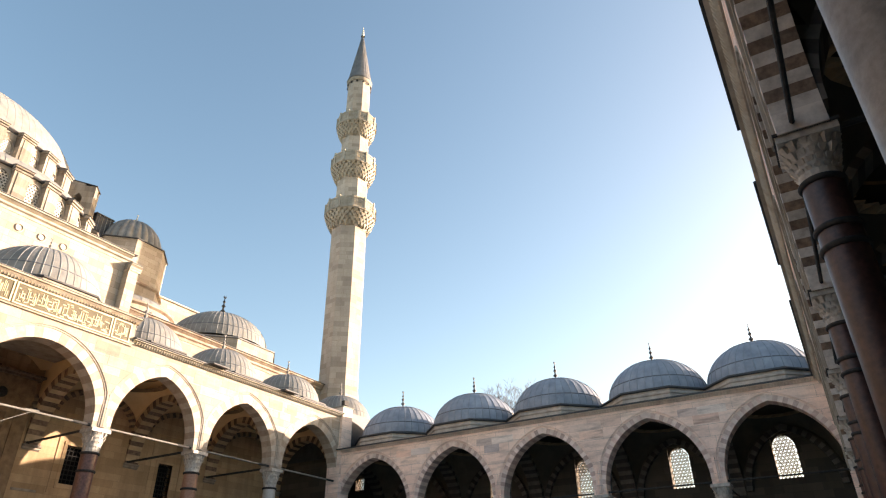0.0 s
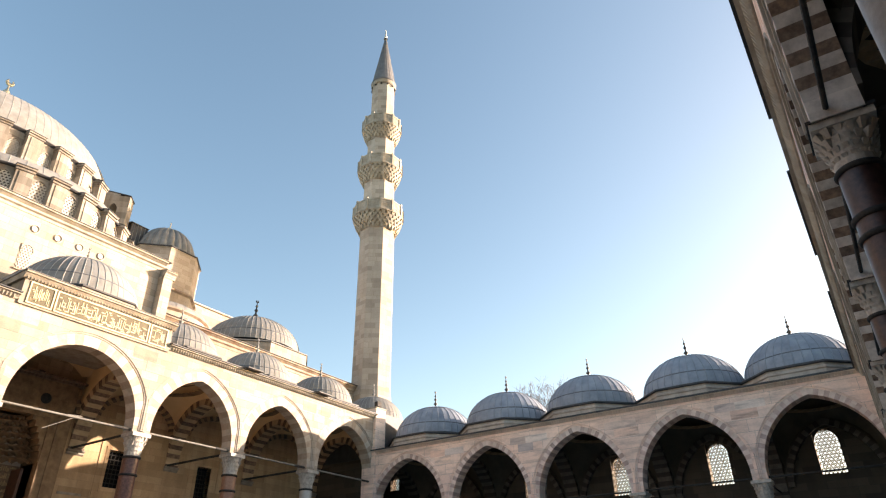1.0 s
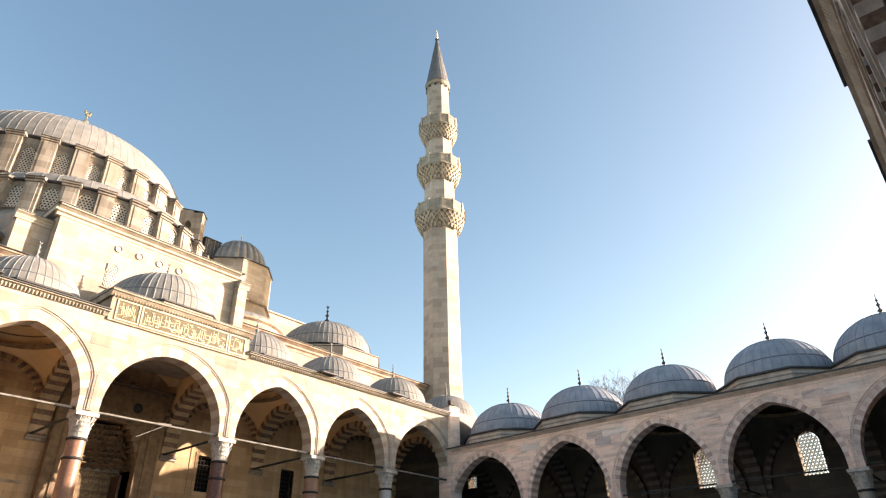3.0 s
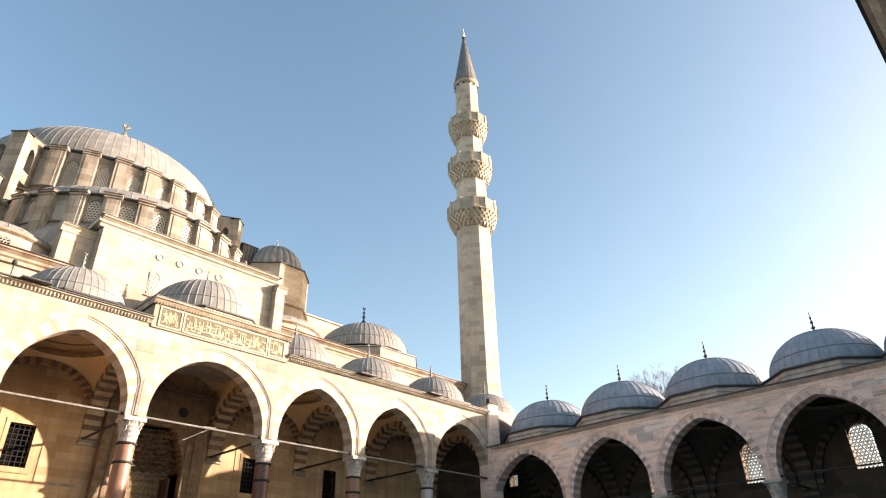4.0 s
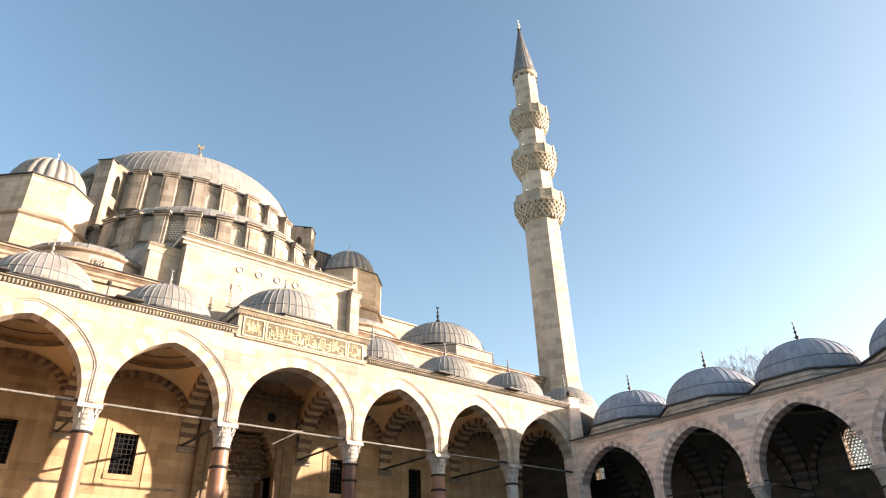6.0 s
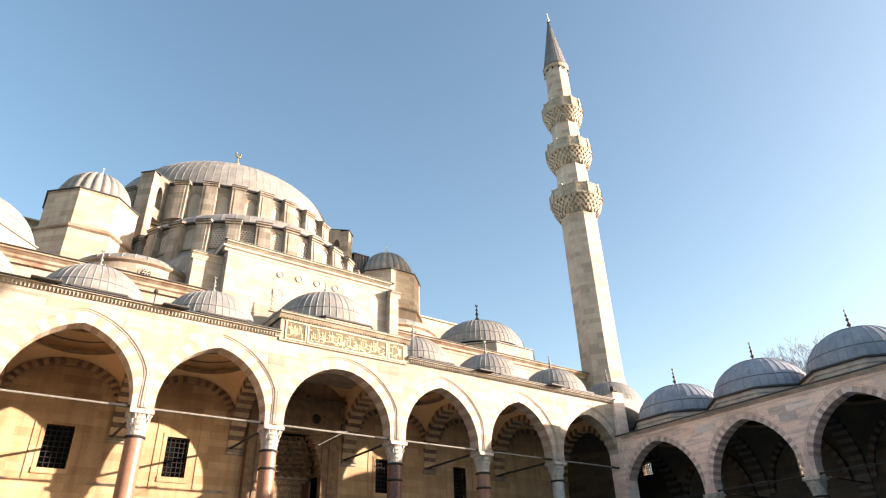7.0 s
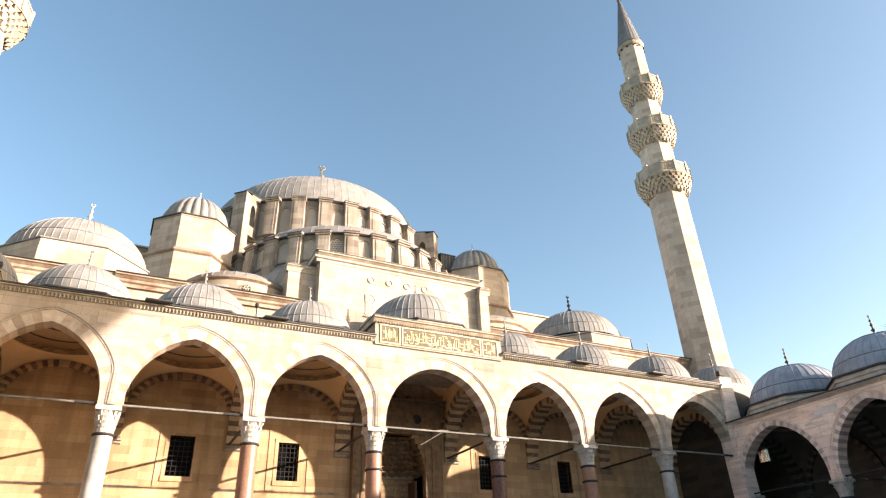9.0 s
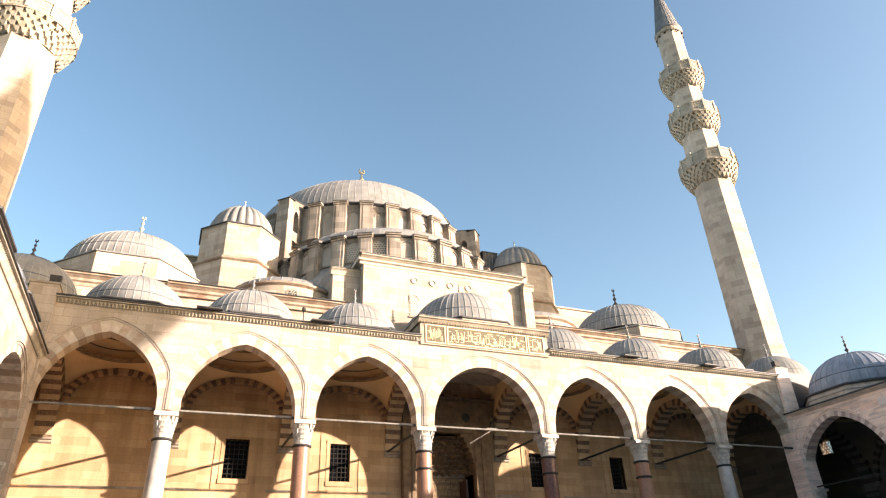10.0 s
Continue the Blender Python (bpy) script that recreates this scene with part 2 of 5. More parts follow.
_b.inputs["Specular IOR Level"].default_value = 0.04
GLASS = pane_mat

# ---- building blocks ----


def mesh_of(name, verts, faces, material, smooth=False):
    me = bpy.data.meshes.new(name)
    me.from_pydata([tuple(v) for v in verts], [], faces)
    bm = bmesh.new()
    bm.from_mesh(me)
    bmesh.ops.recalc_face_normals(bm, faces=bm.faces)
    for f in bm.faces:
        f.smooth = smooth
    bm.to_mesh(me)
    bm.free()
    me.materials.append(material)
    return me


def part(name, me, parent, m=None, label=""):
    ob = new(name, me)
    ob.parent = parent
    if m is not None:
        ob.matrix_local = m
    if label:
        ob["label"] = label
    return ob


def thing(name, m, label, category, group="", kind=""):
    ob = new(name)
    ob.matrix_world = m
    return tagged(ob, label, category, group, kind)


class Shape:
    """Gathers simple solids into one mesh."""

    def __init__(self):
        self.v, self.f = [], []

    def add(self, verts, faces):
        k = len(self.v)
        self.v += [tuple(p) for p in verts]
        self.f += [tuple(k + i for i in f) for f in faces]
        return self

    def box(self, x0, x1, y0, y1, z0, z1):
        return self.add([(x, y, z) for z in (z0, z1) for y in (y0, y1) for x in (x0, x1)],
                        [(0, 2, 3, 1), (4, 5, 7, 6), (0, 1, 5, 4), (2, 6, 7, 3), (0, 4, 6, 2), (1, 3, 7, 5)])

    def prism(self, outline, a, b, axis="y"):
        """An outline in (x, z) pushed along y from a to b, or in (x, y) pushed along z."""
        n = len(outline)
        if axis == "y":
            vs = [(x, a, z) for x, z in outline] + [(x, b, z) for x, z in outline]
        elif axis == "x":
            vs = [(a, y, z) for y, z in outline] + [(b, y, z) for y, z in outline]
        else:
            vs = [(x, y, a) for x, y in outline] + [(x, y, b) for x, y in outline]
        fs = [tuple(range(n)), tuple(range(2 * n - 1, n - 1, -1))]
        fs += [(i, (i + 1) % n, n + (i + 1) % n, n + i) for i in range(n)]
        return self.add(vs, fs)

    def lathe(self, profile, sides=24, centre=(0, 0), start=0.0, sweep=360.0, facet=False):
        """A profile of (radius, z) turned round an upright axis."""
        closed = sweep >= 359.9
        cols = sides if closed else sides + 1
        vs = []
        for i in range(cols):
            a = radians(start + sweep * i / sides)
            vs += [(centre[0] + r * math.cos(a), centre[1] + r * math.sin(a), z) for r, z in profile]
        k = len(profile)
        fs = []
        for i in range(sides):
            j = (i + 1) % cols
            fs += [(i * k + p, j * k + p, j * k + p + 1, i * k + p + 1) for p in range(k - 1)]
        return self.add(vs, fs)

    def tube(self, a, b, r, sides=8, r2=None):
        a, b = Vector(a), Vector(b)
        d = (b - a).normalized()
        s = d.orthogonal().normalized()
        t = d.cross(s)
        r2 = r if r2 is None else r2
        vs = []
        for p, q in ((a, r), (b, r2)):
            vs += [p + (s * math.cos(2 * math.pi * i / sides) + t * math.sin(2 * math.pi * i / sides)) * q for i in range(sides)]
        fs = [(i, (i + 1) % sides, sides + (i + 1) % sides, sides + i) for i in range(sides)]
        fs += [tuple(range(sides - 1, -1, -1)), tuple(range(sides, 2 * sides))]
        return self.add(vs, fs)

    def mesh(self, name, material, smooth=False):
        return mesh_of(name, self.v, self.f, material, smooth)


class Arch:
    """A slightly pointed arch struck from two centres: half span, springing height and rise."""

    def __init__(self, half, spring, rise):
        self.half, self.spring, self.rise = half, spring, rise
        self.c = max((rise * rise - half * half) / (2 * half), 0.02)
        self.r = half + self.c

    def z(self, u, out=0.0):
        q = (self.r + out) ** 2 - (abs(u) + self.c) ** 2
        return self.spring + math.sqrt(q) if q > 0 else self.spring

    def line(self, out=0.0, steps=14):
        """From the right foot over the crown to the left foot."""
        top = math.acos(min(self.c / (self.r + out), 1.0))
        right = [(-self.c + (self.r + out) * math.cos(top * i / steps), self.spring + (self.r + out) * math.sin(top * i / steps))
                 for i in range(steps + 1)]
        right[-1] = (0.0, right[-1][1])
        return right + [(-u, z) for u, z in right[-2::-1]]

    def stones(self, count, ring, limit):
        """Outlines of count voussoirs on each half, cut off at the bay's edge."""
        top = math.acos(self.c / self.r)
        out = []
        for i in range(count):
            a0, a1 = top * i / count, top * (i + 1) / count
            row = []
            for a, rad in ((a0, self.r), (a1, self.r), (a1, self.r + ring), (a0, self.r + ring)):
                u, z = -self.c + rad * math.cos(a), self.spring + rad * math.sin(a)
                if u > limit:
                    u = limit
                row.append((max(u, 0.0), z))
            if i == count - 1:
                row[1] = (0.0, self.z(0))
                row[2] = (0.0, self.z(0, ring))
            out.append(row)
        return out


def opening_outline(w, h, foot, steps=8, rise=None):
    """A pointed window: width, full height, sill."""
    a = Arch(w / 2, foot + h - (rise or w * 0.62), rise or w * 0.62)
    return a.line(0, steps) + [(-w / 2, foot), (w / 2, foot)]


_grilles = {}


def grille_mesh(w, h, cell, depth=0.07, hole=0.36, material=None):
    """A pierced plaster lattice: rows of round holes in hexagons, within a pointed outline; its sill at z = 0."""
    key = (w, h, cell, hole, material)
    if key in _grilles:
        return _grilles[key]
    s = Shape()
    arch = Arch(w / 2, h - w * 0.62, w * 0.62)
    rowh = cell * 0.866
    hexr = cell / math.sqrt(3) * 1.001
    rows, cols = int(h / rowh) + 2, int(w / cell) + 3
    for r in range(rows):
        for c in range(-cols, cols + 1):
            u, z = (c + 0.5 * (r % 2)) * cell, (r + 0.4) * rowh
            if abs(u) > w / 2 - cell * 0.1 or z > arch.z(min(abs(u), w / 2)) - cell * 0.05:
                continue
            vs, n = [], 12
            for y in (0, depth):
                for i in range(n):
                    a = 2 * math.pi * i / n + math.pi / 6
                    out = hexr * math.cos(math.pi / 6) / math.cos((a - math.pi / 6 + math.pi / 6) % (math.pi / 3) - math.pi / 6)
                    for rad in (out, cell * hole):
                        vs.append((u + rad * math.cos(a), y, z + rad * math.sin(a)))
            fs = []
            for i in range(n):
                j = (i + 1) % n
                fs.append((2 * i, 2 * j, 2 * j + 1, 2 * i + 1))
                fs.append((2 * i + 1, 2 * j + 1, 2 * n + 2 * j + 1, 2 * n + 2 * i + 1))
            s.add(vs, fs)
    outline = arch.line(0, 8)
    outer = [(u * 1.06, z + 0.04) for u, z in outline]
    k = len(outline)
    rim = [(u, 0, z) for u, z in outline] + [(u, 0, z) for u, z in outer]
    s.add(rim, [(i, i + 1, k + i + 1, k + i) for i in range(k - 1)])
    me = mesh_of("lattice", s.v, s.f, material or GRILLE)
    _grilles[key] = me
    return me


def finial_mesh(h, material):
    """A stack of turned knobs on a spike, with a small crescent."""
    r = h * 0.11
    prof = [(r * 1.3, 0), (r * 1.1, h * 0.05), (r * 0.35, h * 0.10), (r * 0.35, h * 0.16), (r, h * 0.24), (r * 0.35, h * 0.32),
            (r * 0.3, h * 0.40), (r * 0.75, h * 0.47), (r * 0.3, h * 0.54), (r * 0.22, h * 0.60), (r * 0.55, h * 0.66),
            (r * 0.2, h * 0.72), (r * 0.12, h * 0.82), (0.002, h * 0.83)]
    s = Shape().lathe(prof, 10)
    n = 12
    for i in range(n):
        a0, a1 = radians(120 + 300 * i / n), radians(120 + 300 * (i + 1) / n)
        w0, w1 = h * 0.03 * math.sin(math.pi * i / n) + 0.004, h * 0.03 * math.sin(math.pi * (i + 1) / n) + 0.004
        R = h * 0.05
        q = [((R - w0) * math.cos(a0), (R - w0) * math.sin(a0)), ((R + w0) * math.cos(a0), (R + w0) * math.sin(a0)),
             ((R + w1) * math.cos(a1), (R + w1) * math.sin(a1)), ((R - w1) * math.cos(a1), (R - w1) * math.sin(a1))]
        s.prism([(x, z + h * 0.885) for x, z in q], -h * 0.012, h * 0.012)
    return s.mesh("finial", material, True)


def gore_mesh(r, h, count, seam, steps=14, lobe=0.0, lead=None):
    """One lead gore of a dome, centred on +x, with a rolled seam along its edge; lobe swells it outward."""
    half = math.pi / count
    w = max(seam * 0.8 / (r * half), 0.02)
    side = [1.0, 1 - w * 0.6, 1 - w * 1.1, 1 - w * 1.5, 0.45]
    across = [-q for q in side] + [0.0] + side[::-1]
    up = [seam, seam, 0, lobe * 0.08, lobe * 0.75]
    lift = up + [lobe] + up[::-1]
    vs, fs = [], []
    k = len(across)
    for i in range(steps + 1):
        e = math.pi / 2 * min(i / steps, 0.985)
        for a, up in zip(across, lift):
            fade = math.cos(e) ** 0.4
            ra, za = (r + up * fade) * math.cos(e), (h + up * fade) * math.sin(e)
            vs.append((ra * math.cos(a * half), ra * math.sin(a * half), za))
    for i in range(steps):
        fs += [(i * k + j, i * k + j + 1, (i + 1) * k + j + 1, (i + 1) * k + j) for j in range(k - 1)]
    me = mesh_of("lead_gore", vs, fs, lead or LEAD, True)
    me.materials.append(LEAD_SEAM if lead is None else BLUE_SEAM)
    for i, p in enumerate(me.polygons):
        if i % (k - 1) in (1, 2, k - 4, k - 3):
            p.material_index = 1
    return me


def lead_dome(m, r, h, gores, label, group, drum=None, drum_sides=8, drum_mat=None, fin=1.2, fin_mat=None, seam=0.05, lobe=0.0,
              horizontal=True, name="dome", turn=22.5, lead=None, rim_in=0.8, rim_mat=None):
    """A lead-covered dome on a low many-sided drum with a turned finial. drum: rows of (radius, z) below the springing."""
    top = thing(name, m, label, "dome", group)
    gm = gore_mesh(r, h, gores, seam, lobe=lobe, lead=lead)
    for i in range(gores):
        part("lead_gore", gm, top, Matrix.Rotation(2 * math.pi * (i + 0.5) / gores, 4, "Z"))
    if horizontal:
        s = Shape()
        for e in (radians(17), radians(58)):
            s.lathe([((r + q) * math.cos(e + d), (h + q) * math.sin(e + d)) for q, d in ((0.0, -0.014), (seam, -0.006), (seam, 0.006), (0.0, 0.014))], 48)
        part("horizontal_seam", s.mesh("horizontal_seam", SEAM_DARK, True), top)
    if drum:
        part("drum", Shape().lathe(drum, drum_sides, start=turn).mesh("drum", drum_mat or TRIM), top)
        rr, zz = drum[0]
        rim = [(rr - rim_in, zz + (0.42 if rim_mat else 0.3) * rim_in), (rr + 0.06, zz + 0.05), (rr + 0.11, zz + 0.01), (rr + 0.11, zz - 0.07), (rr, zz - 0.1)]
        part("lead_rim", Shape().lathe(rim, drum_sides, start=turn).mesh("lead_rim", rim_mat or LEAD_DARK), top, label="lead drip edge")
    part("finial", finial_mesh(fin, fin_mat or LEAD_DARK), top, Matrix.Translation((0, 0, h - 0.03)),
         "gilded crescent finial" if fin_mat is GOLD else "dark turned lead finial")
    return top


def frame_matrix(origin, heading):
    """Local x along an arcade, y away from the court; heading in degrees."""
    return Matrix.Translation(origin) @ Matrix.Rotation(radians(heading), 4, "Z")


# ---- columns ----
_column_meshes = {}


def capital_mesh(r, h, w):
    """A muqarnas capital: tiers of small niches and prongs, widening from the round neck to the square abacus."""
    s = Shape()
    tiers = 4
    s.lathe([(r * 1.0, 0), (r * 1.02, h * 0.2), (r * 1.16, h * 0.5), (w * 0.46, h * 0.80), (w * 0.46, h * 0.82)], 16)
    for tier in range(tiers):
        z0, z1 = h * (0.06 + 0.19 * tier), h * (0.06 + 0.19 * (tier + 1))
        f = (tier + 1) / tiers
        count = 16
        for i in range(count):
            a = 2 * math.pi * (i + 0.5 * (tier % 2)) / count
            sq = 1.0 / max(abs(math.cos(a)), abs(math.sin(a)))
            rad = r * (1.02 + 0.06 * tier) * (1 - f * f) + (w / 2) * (1 + (sq - 1) * f * 0.75) * f * f * 0.94
            rad = max(rad, r * 1.04)
            wid = 2 * math.pi * rad / count * 0.36
            inner = rad - 0.16
            c, d = math.cos(a), math.sin(a)
            vs = []
            for rr, zz, ww in ((inner, z0, wid * 0.3), (rad - 0.07, z0 + (z1 - z0) * 0.15, wid * 0.35), (rad + 0.03, z1, wid), (inner, z1, wid)):
                vs += [(c * rr - d * ww, d * rr + c * ww, zz), (c * rr + d * ww, d * rr - c * ww, zz)]
            s.add(vs, [(0, 1, 3, 2), (2, 3, 5, 4), (4, 5, 7, 6), (0, 2, 4, 6), (1, 7, 5, 3), (0, 6, 7, 1)])
    return s.mesh("capital", CAPITAL)


def column(m, height, r, stone, cap_h, cap_w, label, group, rings=(0.0, 0.75), plate=False):
    """A column from the floor to the underside of its arches."""
    top = thing("column", m, label, "column", group)
    neck = height - cap_h
    part("shaft", Shape().lathe([(r * 1.10, 0.55), (r * 1.06, 0.9), (r * 1.05, neck * 0.4), (r, neck - 0.02)], 28).mesh("shaft", stone, True), top)
    part("base", Shape().box(-r * 1.6, r * 1.6, -r * 1.6, r * 1.6, 0, 0.25)
         .lathe([(r * 1.55, 0.25), (r * 1.6, 0.33), (r * 1.35, 0.42), (r * 1.45, 0.5), (r * 1.1, 0.58)], 24).mesh("base", MARBLE), top,
         label="white marble base")
    for d in rings:
        z = neck - d
        part("bronze_ring", Shape().lathe([(r, z - 0.25 * r), (r + 0.10 * r, z - 0.24 * r), (r + 0.16 * r, z - 0.13 * r), (r + 0.16 * r, z - 0.05 * r), (r + 0.10 * r, z + 0.05 * r), (r, z + 0.07 * r)], 28)
             .mesh("bronze_ring", IRON, True), top, label="dark bronze ring")
    key = (r, cap_h, cap_w)
    if key not in _column_meshes:
        _column_meshes[key] = capital_mesh(r, cap_h, cap_w)
    part("capital", _column_meshes[key], top, Matrix.Translation((0, 0, neck)), "carved white marble muqarnas capital")
    if plate:
        part("lead_plate", Shape().box(-cap_w / 2 - 0.03, cap_w / 2 + 0.03, -cap_w / 2 - 0.03, cap_w / 2 + 0.03, height, height + 0.05).mesh("lead_plate", IRON), top, label="dark lead bedding plate")
    w = cap_w / 2
    part("abacus", Shape().prism([(-w, -w), (w, -w), (w, w), (-w, w)], height - cap_h * 0.16, height, "z").mesh("abacus", CAPITAL), top)
    return top


# ---- arcades ----
def inside_any_arch(u, z, bays, ring):
    for mid, arch, half in bays:
        if abs(u - mid) <= half and z < arch.z(u - mid, ring):
            return True
    return False


def arcade(prefix, m, feet, foot_z, apex_z, inset, eave_z, thick, depth, wall_mat, block_mat, group, vault_rise, blocks_seen, first_pad, last_pad, blind_lift=0.0, spouts=(),
           transverse=True, roof_z=0.7, ring=0.62, blocks=True, stones=13, spring_lift=0.38, wall_arches=True,
           pink=None, plaster=None, rib=None, pale=None, pier_foot=1.7, eave_runs=None, band=1.0, edge=0.07, gap=None, raised=None, blind_in=1.0, skew=0.0, light=None, trim_mat=None, impost_mat=None, cornice_mat=None, vault_foot=None, vault_h=None, sink=0.09, mould=((0.0, 0.1), (0.0, 0.05), (0.1, 0.04), (0.11, -0.012), (0.19, -0.02), (0.2, 0.02))):
    """One side of the court: a wall on pointed arches over columns whose centres are feet (along the wall), with a vaulted walk behind it."""
    rng = random.Random(prefix)
    pink = pink or VOUSSOIR_PINK
    plaster = plaster or PLASTER
    rib = rib or RIB_BROWN
    pale = pale or RIB_PALE
    wall = thing("wall_" + prefix, m, "ashlar arcade wall with two-tone pointed arches", "wall", kind="structure")
    bays = []
    for a, b in zip(feet, feet[1:]):
        half = (b - a) / 2
        spring = foot_z + spring_lift
        bays.append(((a + b) / 2, Arch(half - inset, spring, apex_z - spring), half))
    # the wall above the arches
    s = Shape()
    n = 36
    for mid, arch, half in bays:
        us = [-half + 2 * half * i / n for i in range(n + 1)]
        zs = [max(arch.z(u, ring + mould[-1][0] - 0.01), foot_z + spring_lift) for u in us]
        vs = []
        for u, z in zip(us, zs):
            vs += [(mid + u, 0, z), (mid + u, 0, eave_z), (mid + u, thick, z), (mid + u, thick, eave_z)]
        fs = []
        for i in range(n):
            k, q = 4 * i, 4 * i + 4
            fs += [(k, q, q + 1, k + 1), (k + 2, k + 3, q + 3, q + 2), (k, k + 2, q + 2, q), (k + 1, q + 1, q + 3, k + 3)]
        s.add(vs, fs)
    for u0, u1 in ((feet[0] - first_pad, feet[0]), (feet[-1], feet[-1] + last_pad)):
        if u1 - u0 > 0.01:
            s.box(u0, u1, 0, thick, apex_z - 0.6, eave_z)
    part("masonry", s.mesh("masonry", wall_mat), wall)
    # voussoirs and imposts
    made = {}
    for mid, arch, half in bays:
        key = round(half, 2)
        if key not in made:
            rows = []
            for i, o in enumerate(arch.stones(stones, ring, half)):
                proud = sink - 0.006 * (i % 3)
                mat = pink if i % 2 else (light or VOUSSOIR_PALE)
                rows.append((Shape().prism(o, proud, thick + 0.02).mesh("voussoir", mat),
                             Shape().prism([(-u, z) for u, z in o], proud, thick + 0.02).mesh("voussoir", mat)))
            made[key] = rows
        for right, left in made[key]:
            part("voussoir", right, wall, Matrix.Translation((mid, 0, 0)))
            part("voussoir", left, wall, Matrix.Translation((mid, 0, 0)))
        reach = mould[-1][0]
        rails = []
        for d, v in mould:
            stop = half - (reach - d)
            curve = [(max(-stop, min(stop, u)), z) for u, z in arch.line(ring + d, 20)]
            rails.append([(stop, v, foot_z + 0.1)] + [(u, v, z) for u, z in curve] + [(-stop, v, foot_z + 0.1)])
        k = len(rails)
        vs = [(mid + rails[j][i][0],) + rails[j][i][1:] for i in range(len(rails[0])) for j in range(k)]
        fs = [(k * i + j, k * i + k + j, k * i + k + j + 1, k * i + j + 1) for i in range(len(rails[0]) - 1) for j in range(k - 1)]
        fs += [tuple(range(k)), tuple(range(len(vs) - k, len(vs)))]
        part("hood_mould", mesh_of("hood_mould", vs, fs, trim_mat or wall_mat), wall)
    for i, u in enumerate(feet):
        left, right = inset, inset
        part("impost", Shape().box(u - left, u + right, sink, thick + 0.02, foot_z, foot_z + spring_lift).mesh("impost", impost_mat or wall_mat), wall)
    # facing stones
    if blocks:
        z = foot_z + spring_lift + 0.3
        count = 0
        while z < eave_z - 0.75:
            h = rng.choice((0.5, 0.56, 0.62, 0.68))
            h = min(h, eave_z - 0.52 - z)
            u = feet[0] + rng.uniform(0, 0.5)
            while u < feet[-1] - 0.4:
                w = rng.uniform(0.9, 2.3)
                ok = u + w < feet[-1] and not any(inside_any_arch(u + w * q, z - 0.02, bays, ring + mould[-1][0] + 0.01) for q in (0, 0.25, 0.5, 0.75, 1))
                if ok and blocks_seen[0] < u < blocks_seen[1] and count < 290:
                    g = 0.006
                    d = rng.uniform(0.004, 0.012)
                    f = 0.012
                    vs = [(u + g, 0, z + g), (u + w - g, 0, z + g), (u + w - g, 0, z + h - g), (u + g, 0, z + h - g),
                          (u + g + f, -d, z + g + f), (u + w - g - f, -d, z + g + f), (u + w - g - f, -d, z + h - g - f), (u + g + f, -d, z + h - g - f)]
                    part("stone_block", mesh_of("stone_block", vs, [(4, 5, 6, 7), (0, 1, 5, 4), (1, 2, 6, 5), (2, 3, 7, 6), (3, 0, 4, 7)], block_mat), wall)
                    count += 1
                u += w if ok else 0.25
            z += h
    # cornice with a row of small pendants, and the lead edge over it
    u0, u1 = feet[0] - first_pad, feet[-1] + last_pad
    prof = [(0, -0.42), (-0.05, -0.42), (-0.08, -0.36), (-0.08, -0.30), (-0.2, -0.12), (-0.34, -0.09), (-0.34, 0), (0, 0)]
    runs = ((u0, gap[0]), (gap[1], u1)) if gap else ((u0, u1),)
    for e0, e1 in runs:
        part("cornice", Shape().prism([(v, eave_z + z * band) for v, z in prof], e0, e1, "x").mesh("cornice", cornice_mat or CORNICE), wall)
    s = Shape()
    k = int((u1 - u0) / 0.18)
    for i in range(k):
        u = u0 + 0.09 + i * 0.18
        if gap and gap[0] - 0.1 < u < gap[1] + 0.1:
            continue
        vs = [(u - 0.05, -0.06, -0.36), (u + 0.05, -0.06, -0.36), (u, -0.06, -0.46), (u - 0.065, -0.23, -0.12), (u + 0.065, -0.23, -0.12), (u, -0.14, -0.40)]
        s.add([(p, q, eave_z + z * band) for p, q, z in vs], [(0, 3, 4, 1), (0, 2, 5, 3), (1, 4, 5, 2), (3, 5, 4)])
    tagged(part("pendant_row", s.mesh("pendant_row", cornice_mat or CORNICE), wall), kind="stuff")
    lead = thing("roof_" + prefix, m, "sloping lead roof over the arcade walk", "roof", kind="structure")
    s = Shape()
    for e0, e1 in eave_runs or runs:
        s.prism([(-0.42, eave_z + 0.004), (-0.42, eave_z + edge), (0.3, eave_z + edge + roof_z * 0.3), (0.3, eave_z + 0.004)], e0, e1, "x")
    s.prism([(0.3, eave_z + 0.004), (0.3, eave_z + 0.07), (1.0, eave_z + roof_z), (1.0, eave_z + roof_z - 0.06)], u0, u1, "x")
    part("eave_sheet", s.mesh("eave_sheet", LEAD_DARK), lead)
    for u in spouts:
        s = Shape().prism([(-0.75, eave_z + 0.06), (-0.75, eave_z + 0.12), (0.5, eave_z + 0.36), (0.5, eave_z + 0.1)], u - 0.68, u + 0.68, "x")
        part("lead_spout", s.mesh("lead_spout", LEAD_DARK), lead)
    s = Shape()
    mid_v = thick + (depth - thick) / 2
    spans = [(mid, half) for mid, arch, half in bays]
    if first_pad > 3:
        spans.insert(0, (feet[0] - first_pad / 2, first_pad / 2))
    if last_pad > 3:
        spans.append((feet[-1] + last_pad / 2, last_pad / 2))
    for mid, half in spans:
        seg = 32
        vs = []
        for i in range(seg):
            a = 2 * math.pi * i / seg
            c, d = math.cos(a), math.sin(a)
            k = min(half / max(abs(c), 1e-6), ((depth + 0.3 - 1.0) / 2 + 0.0) / max(abs(d), 1e-6))
            vs += [(mid + 2.6 * c, mid_v + 2.6 * d, eave_z + roof_z), (mid + k * c, (depth + 1.3) / 2 + k * d, eave_z + roof_z)]
